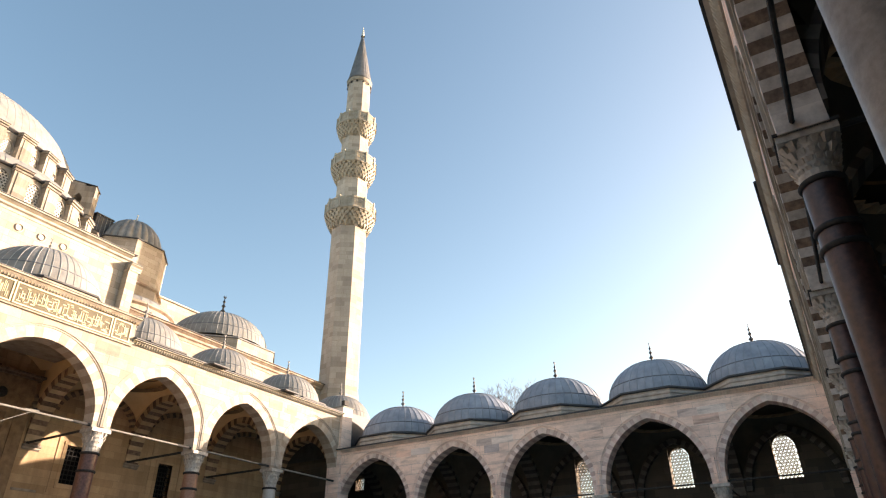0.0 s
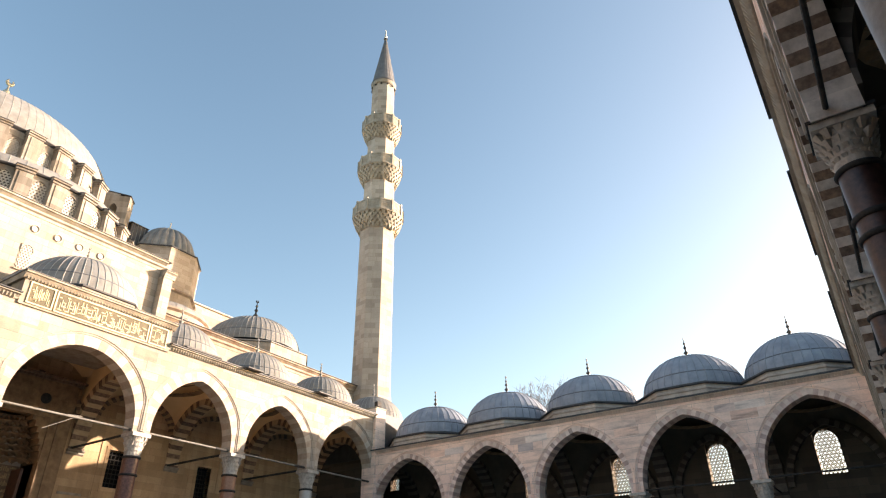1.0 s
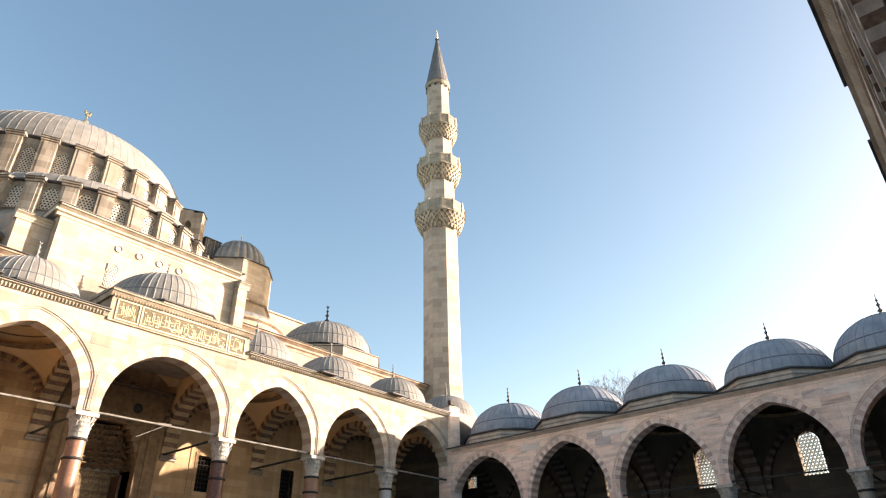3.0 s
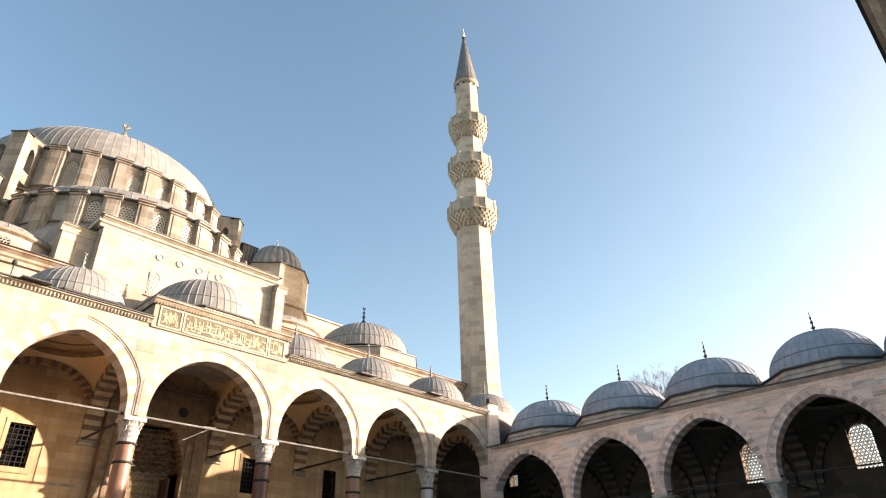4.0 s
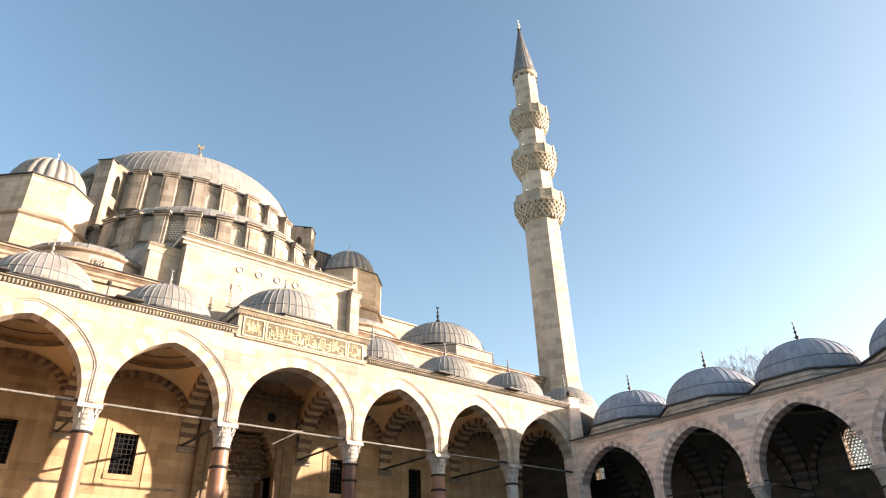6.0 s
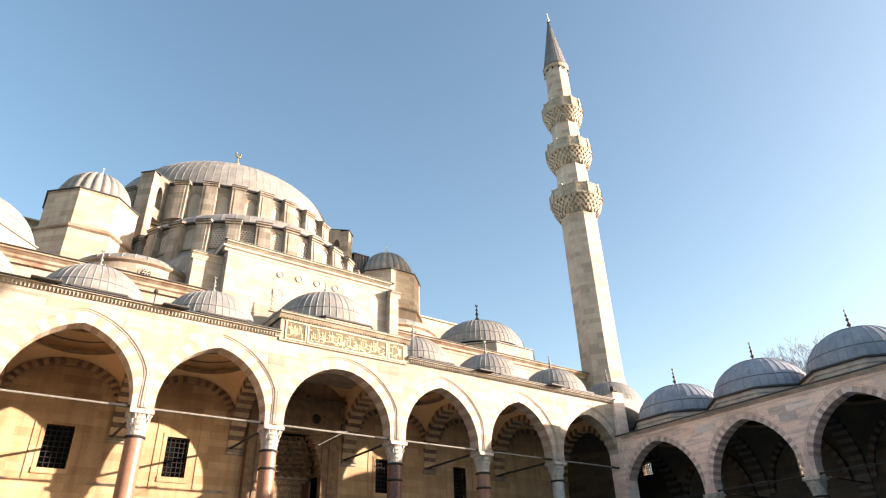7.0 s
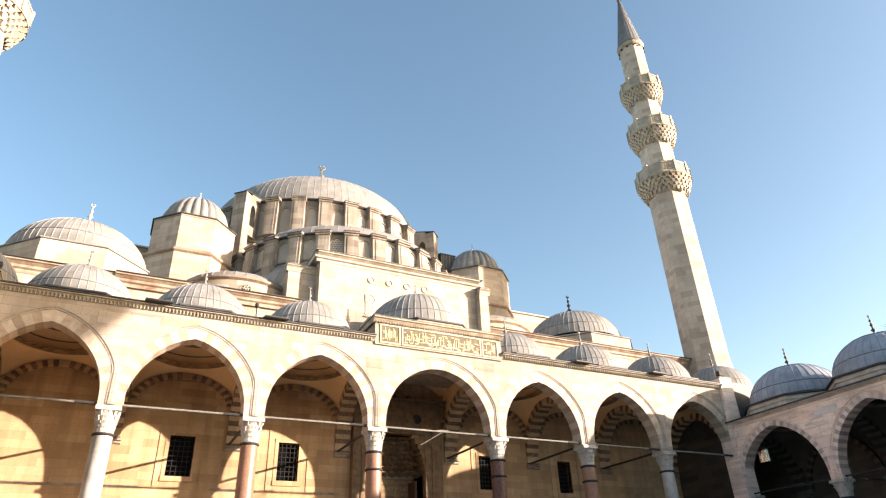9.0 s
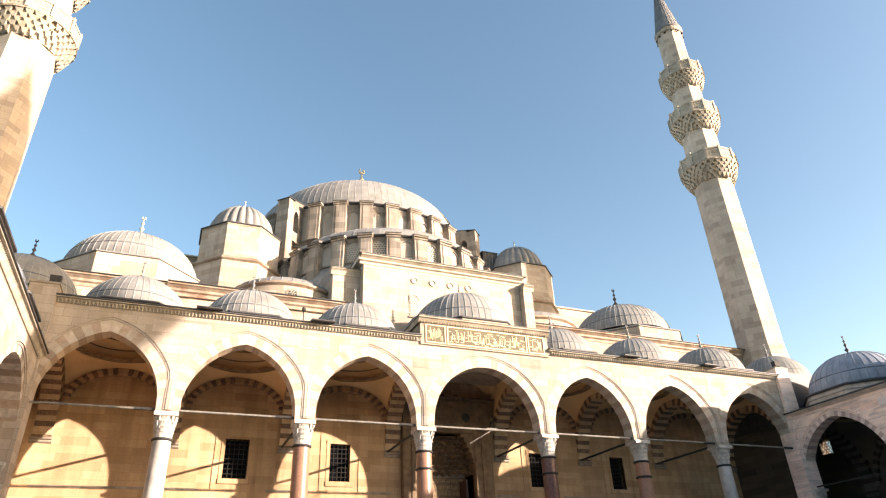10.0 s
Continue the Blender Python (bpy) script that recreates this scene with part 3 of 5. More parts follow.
        s.add(vs, [(2 * i, 2 * i + 1, (2 * i + 3) % (2 * seg), (2 * i + 2) % (2 * seg)) for i in range(seg)])
    part("lead_sheet", s.mesh("lead_sheet", LEAD_DARK), lead)
    # vault: spandrels to a ring, and a saucer above
    vault = thing("ceiling_" + prefix, m, "cream plastered domed vaults with ochre bands", "ceiling", kind="structure")
    bv = (depth - thick) / 2
    zs = foot_z + spring_lift
    s, band = Shape(), Shape()
    for mid, half in spans:
        bu = half - 0.45
        H = vault_h or apex_z - 0.05 - zs
        zv = vault_foot or zs
        up = 1.45 if raised is not None and abs(mid - raised) < 0.5 else 0.0
        seg, rings = 48, 8
        rc = min(bu, bv) * 0.86
        vs = []
        for j in range(rings + 1):
            for i in range(seg):
                a = 2 * math.pi * i / seg
                c, d = math.cos(a), math.sin(a)
                k = min(bu / max(abs(c), 1e-6), bv / max(abs(d), 1e-6))
                rad = k + (rc - k) * j / rings
                x, y = rad * c, rad * d
                q = 2 - (x / bu) ** 2 - (y / bv) ** 2
                zz = zv + up + H * math.sqrt(max(q, 0))
                if j == rings:
                    zz = zv + up + H * math.sqrt(2 - 0.74)
                vs.append((mid + x + skew * (y + bv) / (2 * bv), mid_v + y, zz))
        zr = zv + up + H * math.sqrt(2 - 0.74)
        mid += skew / 2
        for j in range(1, 8):
            e = math.pi / 2 * j / 7.4
            for i in range(seg):
                a = 2 * math.pi * i / seg
                rad = (rc - 0.12) * math.cos(e)
                vs.append((mid + rad * math.cos(a), mid_v + rad * math.sin(a), zr + 0.05 + vault_rise * math.sin(e)))
        fs = []
        for j in range(rings + 7):
            fs += [(j * seg + i, j * seg + (i + 1) % seg, (j + 1) * seg + (i + 1) % seg, (j + 1) * seg + i) for i in range(seg)]
        fs.append(tuple((rings + 7) * seg + i for i in range(seg)))
        s.add(vs, fs)
        for i in range(24):
            a0, a1 = 2 * math.pi * i / 24, 2 * math.pi * (i + 1) / 24
            am = (a0 + a1) / 2
            band.add([(mid + (rc - 0.02) * math.cos(a0), mid_v + (rc - 0.02) * math.sin(a0), zr + 0.02),
                      (mid + (rc - 0.02) * math.cos(a1), mid_v + (rc - 0.02) * math.sin(a1), zr + 0.02),
                      (mid + (rc - 0.34) * math.cos(a1), mid_v + (rc - 0.34) * math.sin(a1), zr + 0.16),
                      (mid + (rc - 0.62) * math.cos(am), mid_v + (rc - 0.62) * math.sin(am), zr + 0.1),
                      (mid + (rc - 0.34) * math.cos(a0), mid_v + (rc - 0.34) * math.sin(a0), zr + 0.16)], [(0, 1, 2, 3, 4)])
        for e0, e1 in ((0.42, 0.47), (0.78, 0.9), (1.15, 1.2)):
            rows = [((rc - 0.12) * math.cos(e) - 0.03, zr + 0.03 + vault_rise * math.sin(e)) for e in (e0, e1)]
            band.lathe(rows, 40, (mid, mid_v))
    part("vault", s.mesh("vault", plaster, True), vault)
    part("painted_band", band.mesh("painted_band", PAINT_BAND), vault)
    # arches across the walk, striped
    if transverse:
        arch = Arch(bv - 0.1, zs, apex_z - 0.1 - zs)
        ws = []
        count = 17
        for i, o in enumerate(arch.stones(count, 0.55, bv)):
            mat = rib if i % 2 else pale
            for sign in (1, -1):
                ws.append(Shape().prism([(sign * p, z) for p, z in o], -0.5, 0.5, "x").mesh("voussoir", mat))
        cross = thing("wall_" + prefix + "_ribs", m, "striped stone arches spanning the covered walk", "arch", kind="structure")
        fill = Shape()
        n = 24
        for g in (-0.46, 0.46):
            for i in range(n):
                q0, q1 = -bv + 2 * bv * i / n, -bv + 2 * bv * (i + 1) / n
                fill.add([(g, q0, arch.z(q0, 0.5)), (g, q1, arch.z(q1, 0.5)), (g, q1, eave_z + 0.2), (g, q0, eave_z + 0.2)], [(0, 1, 2, 3)])
        fm = fill.mesh("spandrel", plaster)
        stripes = []
        courses = max(2, round(pier_foot / 0.21))
        for k in range(courses):
            z0 = zs - pier_foot + pier_foot * k / courses
            stripes.append(Shape().box(-0.5, 0.5, bv - 0.1 - 0.02 * (k % 2), bv + 0.02, z0, z0 + pier_foot / courses).mesh("pilaster_course", pale if k % 2 else rib))
        corbel_mesh = Shape().prism([(bv + 0.02, zs - pier_foot), (bv - 0.2, zs - pier_foot), (bv - 0.2, zs - pier_foot - 0.1), (bv - 0.1, zs - pier_foot - 0.14), (bv - 0.1, zs - pier_foot - 0.24),
                                     (bv + 0.02, zs - pier_foot - 0.34)], -0.56, 0.56, "x").mesh("corbel", TRIM)
        for u in feet:
            # the rear springers stand a little to one side of the columns
            lean = Matrix.Identity(4)
            lean[0][1], lean[0][3] = skew / (2 * bv), skew / 2
            mm = Matrix.Translation((u, mid_v, 0)) @ lean
            for me in ws:
                part("voussoir", me, cross, mm)
            part("spandrel", fm, cross, mm)
            if pier_foot > 0.1:
                for me in stripes:
                    part("pilaster_course", me, cross, mm)
                part("corbel", corbel_mesh, cross, mm)
    # striped blind arches on the rear wall
    if wall_arches:
        blind = thing("wall_" + prefix + "_blind", m, "striped blind arches on the rear wall", "arch", kind="structure")
        sets = {}
        for mid, arch, half in bays:
            key = round(half, 2)
            if key not in sets:
                if vault_foot:
                    # a flat oval head under the edge of the vault
                    outer, inner = (half - blind_in + 0.02, vault_h + 0.12), (half - blind_in - 0.36, vault_h - 0.24)
                    turns = [math.pi / 2 * i / 15 for i in range(16)]
                    heads = [[(p[0] * math.cos(a), vault_foot - 0.02 + p[1] * math.sin(a)) for p, a in ((inner, a0), (inner, a1), (outer, a1), (outer, a0))]
                             for a0, a1 in zip(turns, turns[1:])]
                else:
                    heads = Arch(half - blind_in, zs, apex_z - 0.35 + blind_lift - zs).stones(17, 0.38, half)
                sets[key] = [Shape().prism([(g * u, z) for u, z in o], depth - 0.28, depth + 0.05).mesh("voussoir", rib if i % 2 else (INNER if pale is RIB_PALE else pale))
                             for i, o in enumerate(heads) for g in (1, -1)]
            for me in sets[key]:
                part("voussoir", me, blind, Matrix.Translation((mid + skew, 0, 0)))
    return wall, bays


def tie_rod(m, a, b, z, v, material, label, group, r=0.045, along=True):
    top = thing("tie_rod", m, label, "tie rod", group)
    s = Shape()
    if along:
        s.tube((a, v, z), (b, v, z), r, 8)
    else:
        s.tube((v, a, z), (v, b, z), r, 8)
    part("bar", s.mesh("bar", material), top)
    if material is ROD:
        part("sleeve", Shape().tube((b - 1.15, v, z), (b, v, z), r * 1.35, 8).mesh("sleeve", IRON), top, label="dark iron end sleeve")
    for p in (a, b):
        s = Shape()
        if along:
            s.box(p - 0.09, p + 0.09, v - 0.07, v + 0.07, z - 0.07, z + 0.07)
        else:
            s.box(v - 0.07, v + 0.07, p - 0.09, p + 0.09, z - 0.07, z + 0.07)
        part("anchor", s.mesh("anchor", IRON), top)
    return top


def wall_with_openings(name, u0, u1, z0, z1, v0, v1, holes, material):
    """A slab in local x and z between v0 and v1 with rectangular holes (ua, ub, za, zb) cut through."""
    us = sorted({u0, u1, *[h[0] for h in holes], *[h[1] for h in holes]})
    zs = sorted({z0, z1, *[h[2] for h in holes], *[h[3] for h in holes]})

    def solid(i, j):
        if not (0 <= i < len(us) - 1 and 0 <= j < len(zs) - 1):
            return False
        cu, cz = (us[i] + us[i + 1]) / 2, (zs[j] + zs[j + 1]) / 2
        return not any(a < cu < b and c < cz < d for a, b, c, d in holes)

    s = Shape()
    for i in range(len(us) - 1):
        for j in range(len(zs) - 1):
            if not solid(i, j):
                continue
            a, b, c, d = us[i], us[i + 1], zs[j], zs[j + 1]
            s.add([(a, v0, c), (b, v0, c), (b, v0, d), (a, v0, d)], [(0, 1, 2, 3)])
            s.add([(a, v1, c), (b, v1, c), (b, v1, d), (a, v1, d)], [(3, 2, 1, 0)])
            for ok, q in ((solid(i - 1, j), [(a, v0, c), (a, v0, d), (a, v1, d), (a, v1, c)]), (solid(i + 1, j), [(b, v0, c), (b, v1, c), (b, v1, d), (b, v0, d)]),
                          (solid(i, j - 1), [(a, v0, c), (a, v1, c), (b, v1, c), (b, v0, c)]), (solid(i, j + 1), [(a, v0, d), (b, v0, d), (b, v1, d), (a, v1, d)])):
                if not ok:
                    s.add(q, [(0, 1, 2, 3)])
    return s.mesh(name, material)

# ---- ground ----
AXIS = 17.46
ground = tagged(new("ground", Shape().lathe([(0.01, -0.05), (60, -0.05), (400, -0.06), (4500, -0.1)], 48).mesh("ground", EARTH)),
                "dry winter earth around the precinct", "ground", kind="structure")
pavement = tagged(new("pavement", Shape().box(-14.5, 50.2, -8.5, 43, -0.04, 0.0).mesh("pavement", PAVING)),
                  "worn pale marble court paving", "pavement", kind="structure")

# ---- the four sides of the court ----
FRONT_FEET = [-7.3, -0.58, 6.38, 13.37, 21.55, 28.54, 35.5, 42.9]
SIDE_FEET = [-1.0, 6.25, 13.5, 20.75, 27.9, 35.5]
NEAR_FEET = [-7.3, -3.2, 3.4, 10.0, 16.6, 23.2, 29.8, 36.4, 43.0]
M_FRONT = frame_matrix((0, 35, 0), 0)
M_RIGHT = frame_matrix((42.49, 0, 0), -90)
M_LEFT = frame_matrix((-6.8, 0, 0), 90)
M_NEAR = frame_matrix((0, -0.44, 0), 180)
FRONT_D, SIDE_D = 7.4, 7.0

_, front_bays = arcade("front", M_FRONT, FRONT_FEET, 10.85, 14.84, 0.56, 16.35, 1.0, FRONT_D, CREAM, CREAM_BLOCK, "front", 1.5,
                       (-8, 43), -0.6, -0.6, roof_z=0.6, stones=13, pink=FRONT_TAN, blind_lift=0.42, spouts=(0.7, 6.95, 28.54, 35.5), gap=(13.1, 22.1), raised=17.46, band=0.66, blind_in=0.45, skew=0.42, light=FRONT_PALE, sink=0.09, pier_foot=0.3, vault_foot=13.1, vault_h=2.0,
                       mould=((0.0, 0.1), (0.0, 0.05), (0.1, 0.042), (0.105, 0.0), (0.22, -0.012), (0.23, 0.02)))
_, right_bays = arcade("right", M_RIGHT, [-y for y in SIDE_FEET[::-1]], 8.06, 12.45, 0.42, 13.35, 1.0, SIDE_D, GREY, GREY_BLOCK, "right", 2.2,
                       (-36, 2), 0.0, 7.0, roof_z=0.3, plaster=SIDE_PLASTER, rib=SHADED_BROWN, pale=SHADED_PALE, ring=0.36, stones=21, band=0.46, edge=0.1, cornice_mat=SHADE_CORNICE, pink=SIDE_PINK, light=SIDE_PALE)
_, left_bays = arcade("left", M_LEFT, SIDE_FEET, 8.06, 12.05, 0.42, 13.35, 1.0, SIDE_D, CREAM, CREAM_BLOCK, "left", 2.2,
                      (20, 36), 7.0, 0.0, roof_z=0.3, ring=0.36, pink=FRONT_TAN, band=0.7, edge=0.035)
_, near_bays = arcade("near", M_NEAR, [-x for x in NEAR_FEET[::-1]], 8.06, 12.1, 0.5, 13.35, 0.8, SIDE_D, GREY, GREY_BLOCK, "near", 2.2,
                      (-43, 0), 7.0, 7.0, roof_z=0.3, plaster=DIM_PLASTER, rib=SHADED_BROWN, pale=SHADED_PALE, ring=0.46, stones=21, pink=RIB_BROWN, trim_mat=TRIM, impost_mat=VOUSSOIR_PALE,
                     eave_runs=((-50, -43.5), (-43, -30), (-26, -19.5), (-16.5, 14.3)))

# ---- columns ----
FRONT_STONES = [MARBLE, GRANITE_PINK, GRANITE_PINK, PORPHYRY, GRANITE_PINK, MARBLE]
FRONT_WORDS = ["white marble", "pink granite", "pink granite", "dark red porphyry", "pink granite", "white marble"]
for x, stone, word in zip(FRONT_FEET[1:-1], FRONT_STONES, FRONT_WORDS):
    column(Matrix.Translation((x, 35.5, 0)), 10.85, 0.44, stone, 1.28, 1.16, word + " column under the tall front arcade", "columns of the front arcade",
           rings=(0.0, 0.95) if x > 10 and word != "white marble" else (0.0,))
for y in SIDE_FEET[1:-1]:
    column(Matrix.Translation((42.99, y, 0)), 8.06, 0.42, GRANITE_GREY, 1.1, 1.1, "grey granite column of the shaded side arcade", "columns of the side arcades")
    column(Matrix.Translation((-7.3, y, 0)), 8.06, 0.42, MARBLE, 1.1, 1.1, "white marble column of the sunlit side arcade", "columns of the side arcades")
for i, x in enumerate(NEAR_FEET[1:-1]):
    stone, word = (GRANITE_GREY, "pale grey granite") if i in (1,) else (PORPHYRY_DARK, "dark red porphyry")
    column(Matrix.Translation((x, -0.92, 0)), 8.06, 0.30, stone, 0.78, 0.88, word + " column beside the covered walk", "columns of the near arcade",
           rings=(0.0, 0.80, 1.12), plate=True)

for x, stone, word in ((43.0, GRANITE_GREY, "grey granite"), (-7.3, MARBLE, "white marble")):
    column(Matrix.Translation((x, 34.85, 0)), 8.06, 0.36, stone, 1.0, 0.96, word + " column engaged in the corner pier", "columns of the side arcades", rings=(0.0,))

# corner piers where the tall arcade meets the lower ones
for x, w in ((42.9, "shaded"), (-7.35, "sunlit")):
    s = Shape().box(-0.66, 0.66, -0.66, 0.62, 0, 16.95)
    pier = thing("wall_corner_pier", Matrix.Translation((x, 35.42, 0)), w + " square stone pier at the corner of the court", "pier", kind="structure")
    # The shaded pier takes the lifted marble, the sunlit one plain limestone.
    part("shaft", s.mesh("shaft", GREY if x > 0 else CREAM), pier)
    part("coping", Shape().prism([(-0.71, -0.71), (0.71, -0.71), (0.71, 0.71), (-0.71, 0.71)], 16.95, 17.06, "z").mesh("coping", TRIM), pier)
    lamp = thing("floodlight", Matrix.Translation((x + (0.05 if x > 0 else 0.35), 35.2, 17.06 if x > 0 else 16.96)), "small black floodlight on a corner pier", "floodlight", "corner floodlights")
    part("bracket", Shape().box(-0.03, 0.03, -0.03, 0.03, 0, 0.2).box(-0.2, 0.2, -0.03, 0.03, 0.17, 0.21).mesh("bracket", IRON), lamp)
    part("housing", Shape().prism([(-0.24, 0.2), (0.24, 0.2), (0.27, 0.6), (-0.27, 0.6)], -0.22, 0.13).mesh("housing", IRON), lamp)
for y in (-1.0,):
    for x in (43.0, -7.3):
        pier = thing("wall_corner_pier", Matrix.Translation((x, y, 0)), "square stone pier at the corner of the court", "pier", kind="structure")
        part("shaft", Shape().box(-0.52, 0.52, -0.52, 0.52, 0, 8.06).mesh("shaft", GREY), pier)

# closed corner bays behind the piers, sheathed in lead; added to stop sun leaks
for x0, x1, w in ((43.55, 50.3, "shaded"), (-14.4, -7.95, "sunlit")):
    bay = thing("wall_corner_bay", Matrix.Identity(4), w + " closed corner bay of the court under a lead roof", "wall", kind="structure")
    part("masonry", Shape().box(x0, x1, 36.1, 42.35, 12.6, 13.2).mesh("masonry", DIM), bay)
    # Unseen side walls, added to block sun and darken the end bay.
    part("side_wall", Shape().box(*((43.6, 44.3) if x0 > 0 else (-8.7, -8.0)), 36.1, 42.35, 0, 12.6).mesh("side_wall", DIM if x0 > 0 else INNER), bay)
    # The right sheet stands higher, a dark screen over the sunlit drum.
    part("sheathing", Shape().box(x0 - 0.05, x1 + 0.05, 35.15 if x0 > 0 else 36.2, 42.35, 13.2, 16.85 if x0 > 0 else 16.0).mesh("sheathing", LEAD_DARK), bay, label="dark lead sheathing")

# ---- tie rods ----
for i, (a, b) in enumerate(zip(FRONT_FEET, FRONT_FEET[1:])):
    tie_rod(M_FRONT, a + 0.4, b - 0.4, 11.0, 0.3, ROD, "pale iron tie rod across a front arch", "front tie rods", 0.06)
for x in FRONT_FEET[1:-1]:
    tie_rod(M_FRONT, 0.9, FRONT_D - 0.1, 11.0, x, IRON, "dark iron tie rod across the front walk", "front walk tie rods", 0.078, along=False)
for m, feet in ((M_RIGHT, [-y for y in SIDE_FEET[::-1]]), (M_LEFT, SIDE_FEET), (M_NEAR, [-x for x in NEAR_FEET[::-1]])):
    for a, b in zip(feet, feet[1:]):
        tie_rod(m, a + 0.4, b - 0.4, 8.22, 0.34 if m is M_NEAR else 0.42, IRON, "dark iron tie rod across an arch", "side tie rods", 0.042 if m is M_NEAR else 0.052)
    for u in feet[1:-1]:
        tie_rod(m, 0.9, SIDE_D - 0.1, 8.22, u, IRON, "dark iron tie rod across the walk", "side walk tie rods", 0.055, along=False)

wire = thing("loose_wire", Matrix.Translation((17.85, 35.3, 11.06)), "bit of pale wire knotted round the middle tie rod", "wire")
part("strand", Shape().tube((0, 0, 0), (-1.6, 0.05, -0.92), 0.018, 5).tube((-0.5, 0, -0.02), (0.25, 0, 0.03), 0.05, 6).mesh("strand", ROD), wire)

# ---- rear walls of the walks ----


def pointed_window(name, parent, u, sill, w, h, v, cell, frame_mat, back=None):
    """A lattice window set in a pointed opening that fills a square hole of the wall at local (u, v)."""
    win = thing(name, parent @ Matrix.Translation((u, v, sill)), "pierced plaster lattice window with a pointed head", "window", kind="structure")
    part("lattice", grille_mesh(w, h, cell, hole=0.34 if back else 0.255, material=GRILLE if back else LATTICE_DIM), win)
    a = Arch(w / 2, h - w * 0.62, w * 0.62)
    n = 16
    us = [-w / 2 + w * i / n for i in range(n + 1)]
    vs = []
    for q in us:
        z = a.z(q)
        vs += [(q, -0.02, z), (q, -0.02, h + 0.01), (q, 0.2, z), (q, 0.2, h + 0.01)]
    fs = []
    for i in range(n):
        k, q = 4 * i, 4 * i + 4
        fs += [(k, q, q + 1, k + 1), (k + 2, k + 3, q + 3, q + 2), (k, k + 2, q + 2, q)]
    part("spandrel", Shape().add(vs, fs).mesh("spandrel", frame_mat), win)
    part("sill", Shape().box(-w / 2 - 0.06, w / 2 + 0.06, -0.06, 0.2, -0.1, 0.0).mesh("sill", frame_mat), win)
    if back:
        part("pane", Shape().box(-w / 2, w / 2, 0.16, 0.19, 0, h).mesh("pane", GLASS), win)
    return win


right_windows = [(38.2, 11.5, 1.2), (24.1, 9.05, 2.85), (16.75, 9.05, 2.85), (9.68, 9.05, 2.85), (2.82, 9.05, 2.85)]
RIGHT_W = [1.0, 1.45, 1.45, 1.45, 1.45]
holes = [(-y - w / 2, -y + w / 2, z, z + h) for (y, z, h), w in zip(right_windows, RIGHT_W)]
rear = thing("wall_rear_right", M_RIGHT, "dim stone rear wall of the shaded side walk", "wall", kind="structure")
# Raised out of view to 15.25 m to block sun between the domes.
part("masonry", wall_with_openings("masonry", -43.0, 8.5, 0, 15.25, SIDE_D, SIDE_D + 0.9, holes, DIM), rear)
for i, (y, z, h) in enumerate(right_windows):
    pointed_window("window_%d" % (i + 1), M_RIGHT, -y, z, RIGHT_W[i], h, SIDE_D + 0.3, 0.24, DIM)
rear = thing("wall_rear_left", M_LEFT, "stone rear wall of the sunlit side walk", "wall", kind="structure")
part("masonry", wall_with_openings("masonry", -8.5, 43.0, 0, 14.3, SIDE_D, SIDE_D + 0.9, [], CREAM), rear)
rear = thing("wall_rear_near", M_NEAR, "stone rear wall of the near walk", "wall", kind="structure")
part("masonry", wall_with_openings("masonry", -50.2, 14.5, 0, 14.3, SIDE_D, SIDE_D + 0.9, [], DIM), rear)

# mosque front wall with two rows of tall barred windows
FRONT_WINDOWS = [(-3.7, 1.4), (3.66, 1.42), (10.14, 1.34), (24.8, 1.34), (31.7, 1.2), (38.9, 1.34)]
holes = [(x - w / 2, x + w / 2, 9.0, 11.35) for x, w in FRONT_WINDOWS[1:5]] + [(15.6, 19.6, 0.0, 12.4)]
rear = thing("wall_mosque_front", M_FRONT, "cream ashlar front wall of the mosque", "wall", kind="structure")
part("masonry", wall_with_openings("masonry", -14.0, 50.0, 0, 16.9, FRONT_D, FRONT_D + 1.4, holes, INNER), rear)
for i, (x, w) in enumerate(FRONT_WINDOWS[1:5]):
    win = thing("window_%d" % (i + 6), M_FRONT @ Matrix.Translation((x, FRONT_D, 9.0)), "dark barred window in a moulded stone surround", "window", kind="structure")
    h = 2.35
    for q, (a, b, c, d, e) in enumerate(((-w / 2 - 0.22, w / 2 + 0.22, h, h + 0.22, -0.05), (-w / 2 - 0.22, w / 2 + 0.22, -0.3, 0, -0.07),
                                         (-w / 2 - 0.22, -w / 2, 0, h, -0.03), (w / 2, w / 2 + 0.22, 0, h, -0.03))):
        part("window_frame", Shape().box(a, b, e, 0.3, c, d).mesh("window_frame", INNER), win)
    part("pane", Shape().box(-w / 2, w / 2, 0.5, 0.53, 0, h).mesh("pane", GLASS), win)
    for k in range(1, 5):
        part("bar", Shape().tube((-w / 2 + w * k / 5, 0.12, 0), (-w / 2 + w * k / 5, 0.12, h), 0.026, 6).mesh("bar", BAR_IRON), win)
    for k in range(1, 8):
        part("bar", Shape().tube((-w / 2, 0.12, h * k / 8), (w / 2, 0.12, h * k / 8), 0.026, 6).mesh("bar", BAR_IRON), win)
    s = Shape()
    for k in range(1, 5):
        for j in range(1, 8):
            s.lathe([(0.01, h * j / 8 - 0.06), (0.055, h * j / 8), (0.01, h * j / 8 + 0.06)], 6, (-w / 2 + w * k / 5, 0.12))
    part("knuckles", s.mesh("knuckles", BAR_IRON), win)

part("upper_masonry", Shape().box(-14.0, 50.0, FRONT_D, FRONT_D + 1.4, 16.9, 20.8).mesh("upper_masonry", CREAM), rear)

# moulded strips on the front wall between the windows
s = Shape()
for u0, u1 in ((-7, 1.7), (5.6, 8.3), (12.0, 13.6), (21.4, 22.9), (26.7, 30.2), (33.3, 37)):
    s.box(u0, u1, FRONT_D - 0.05, FRONT_D, 8.28, 8.42)
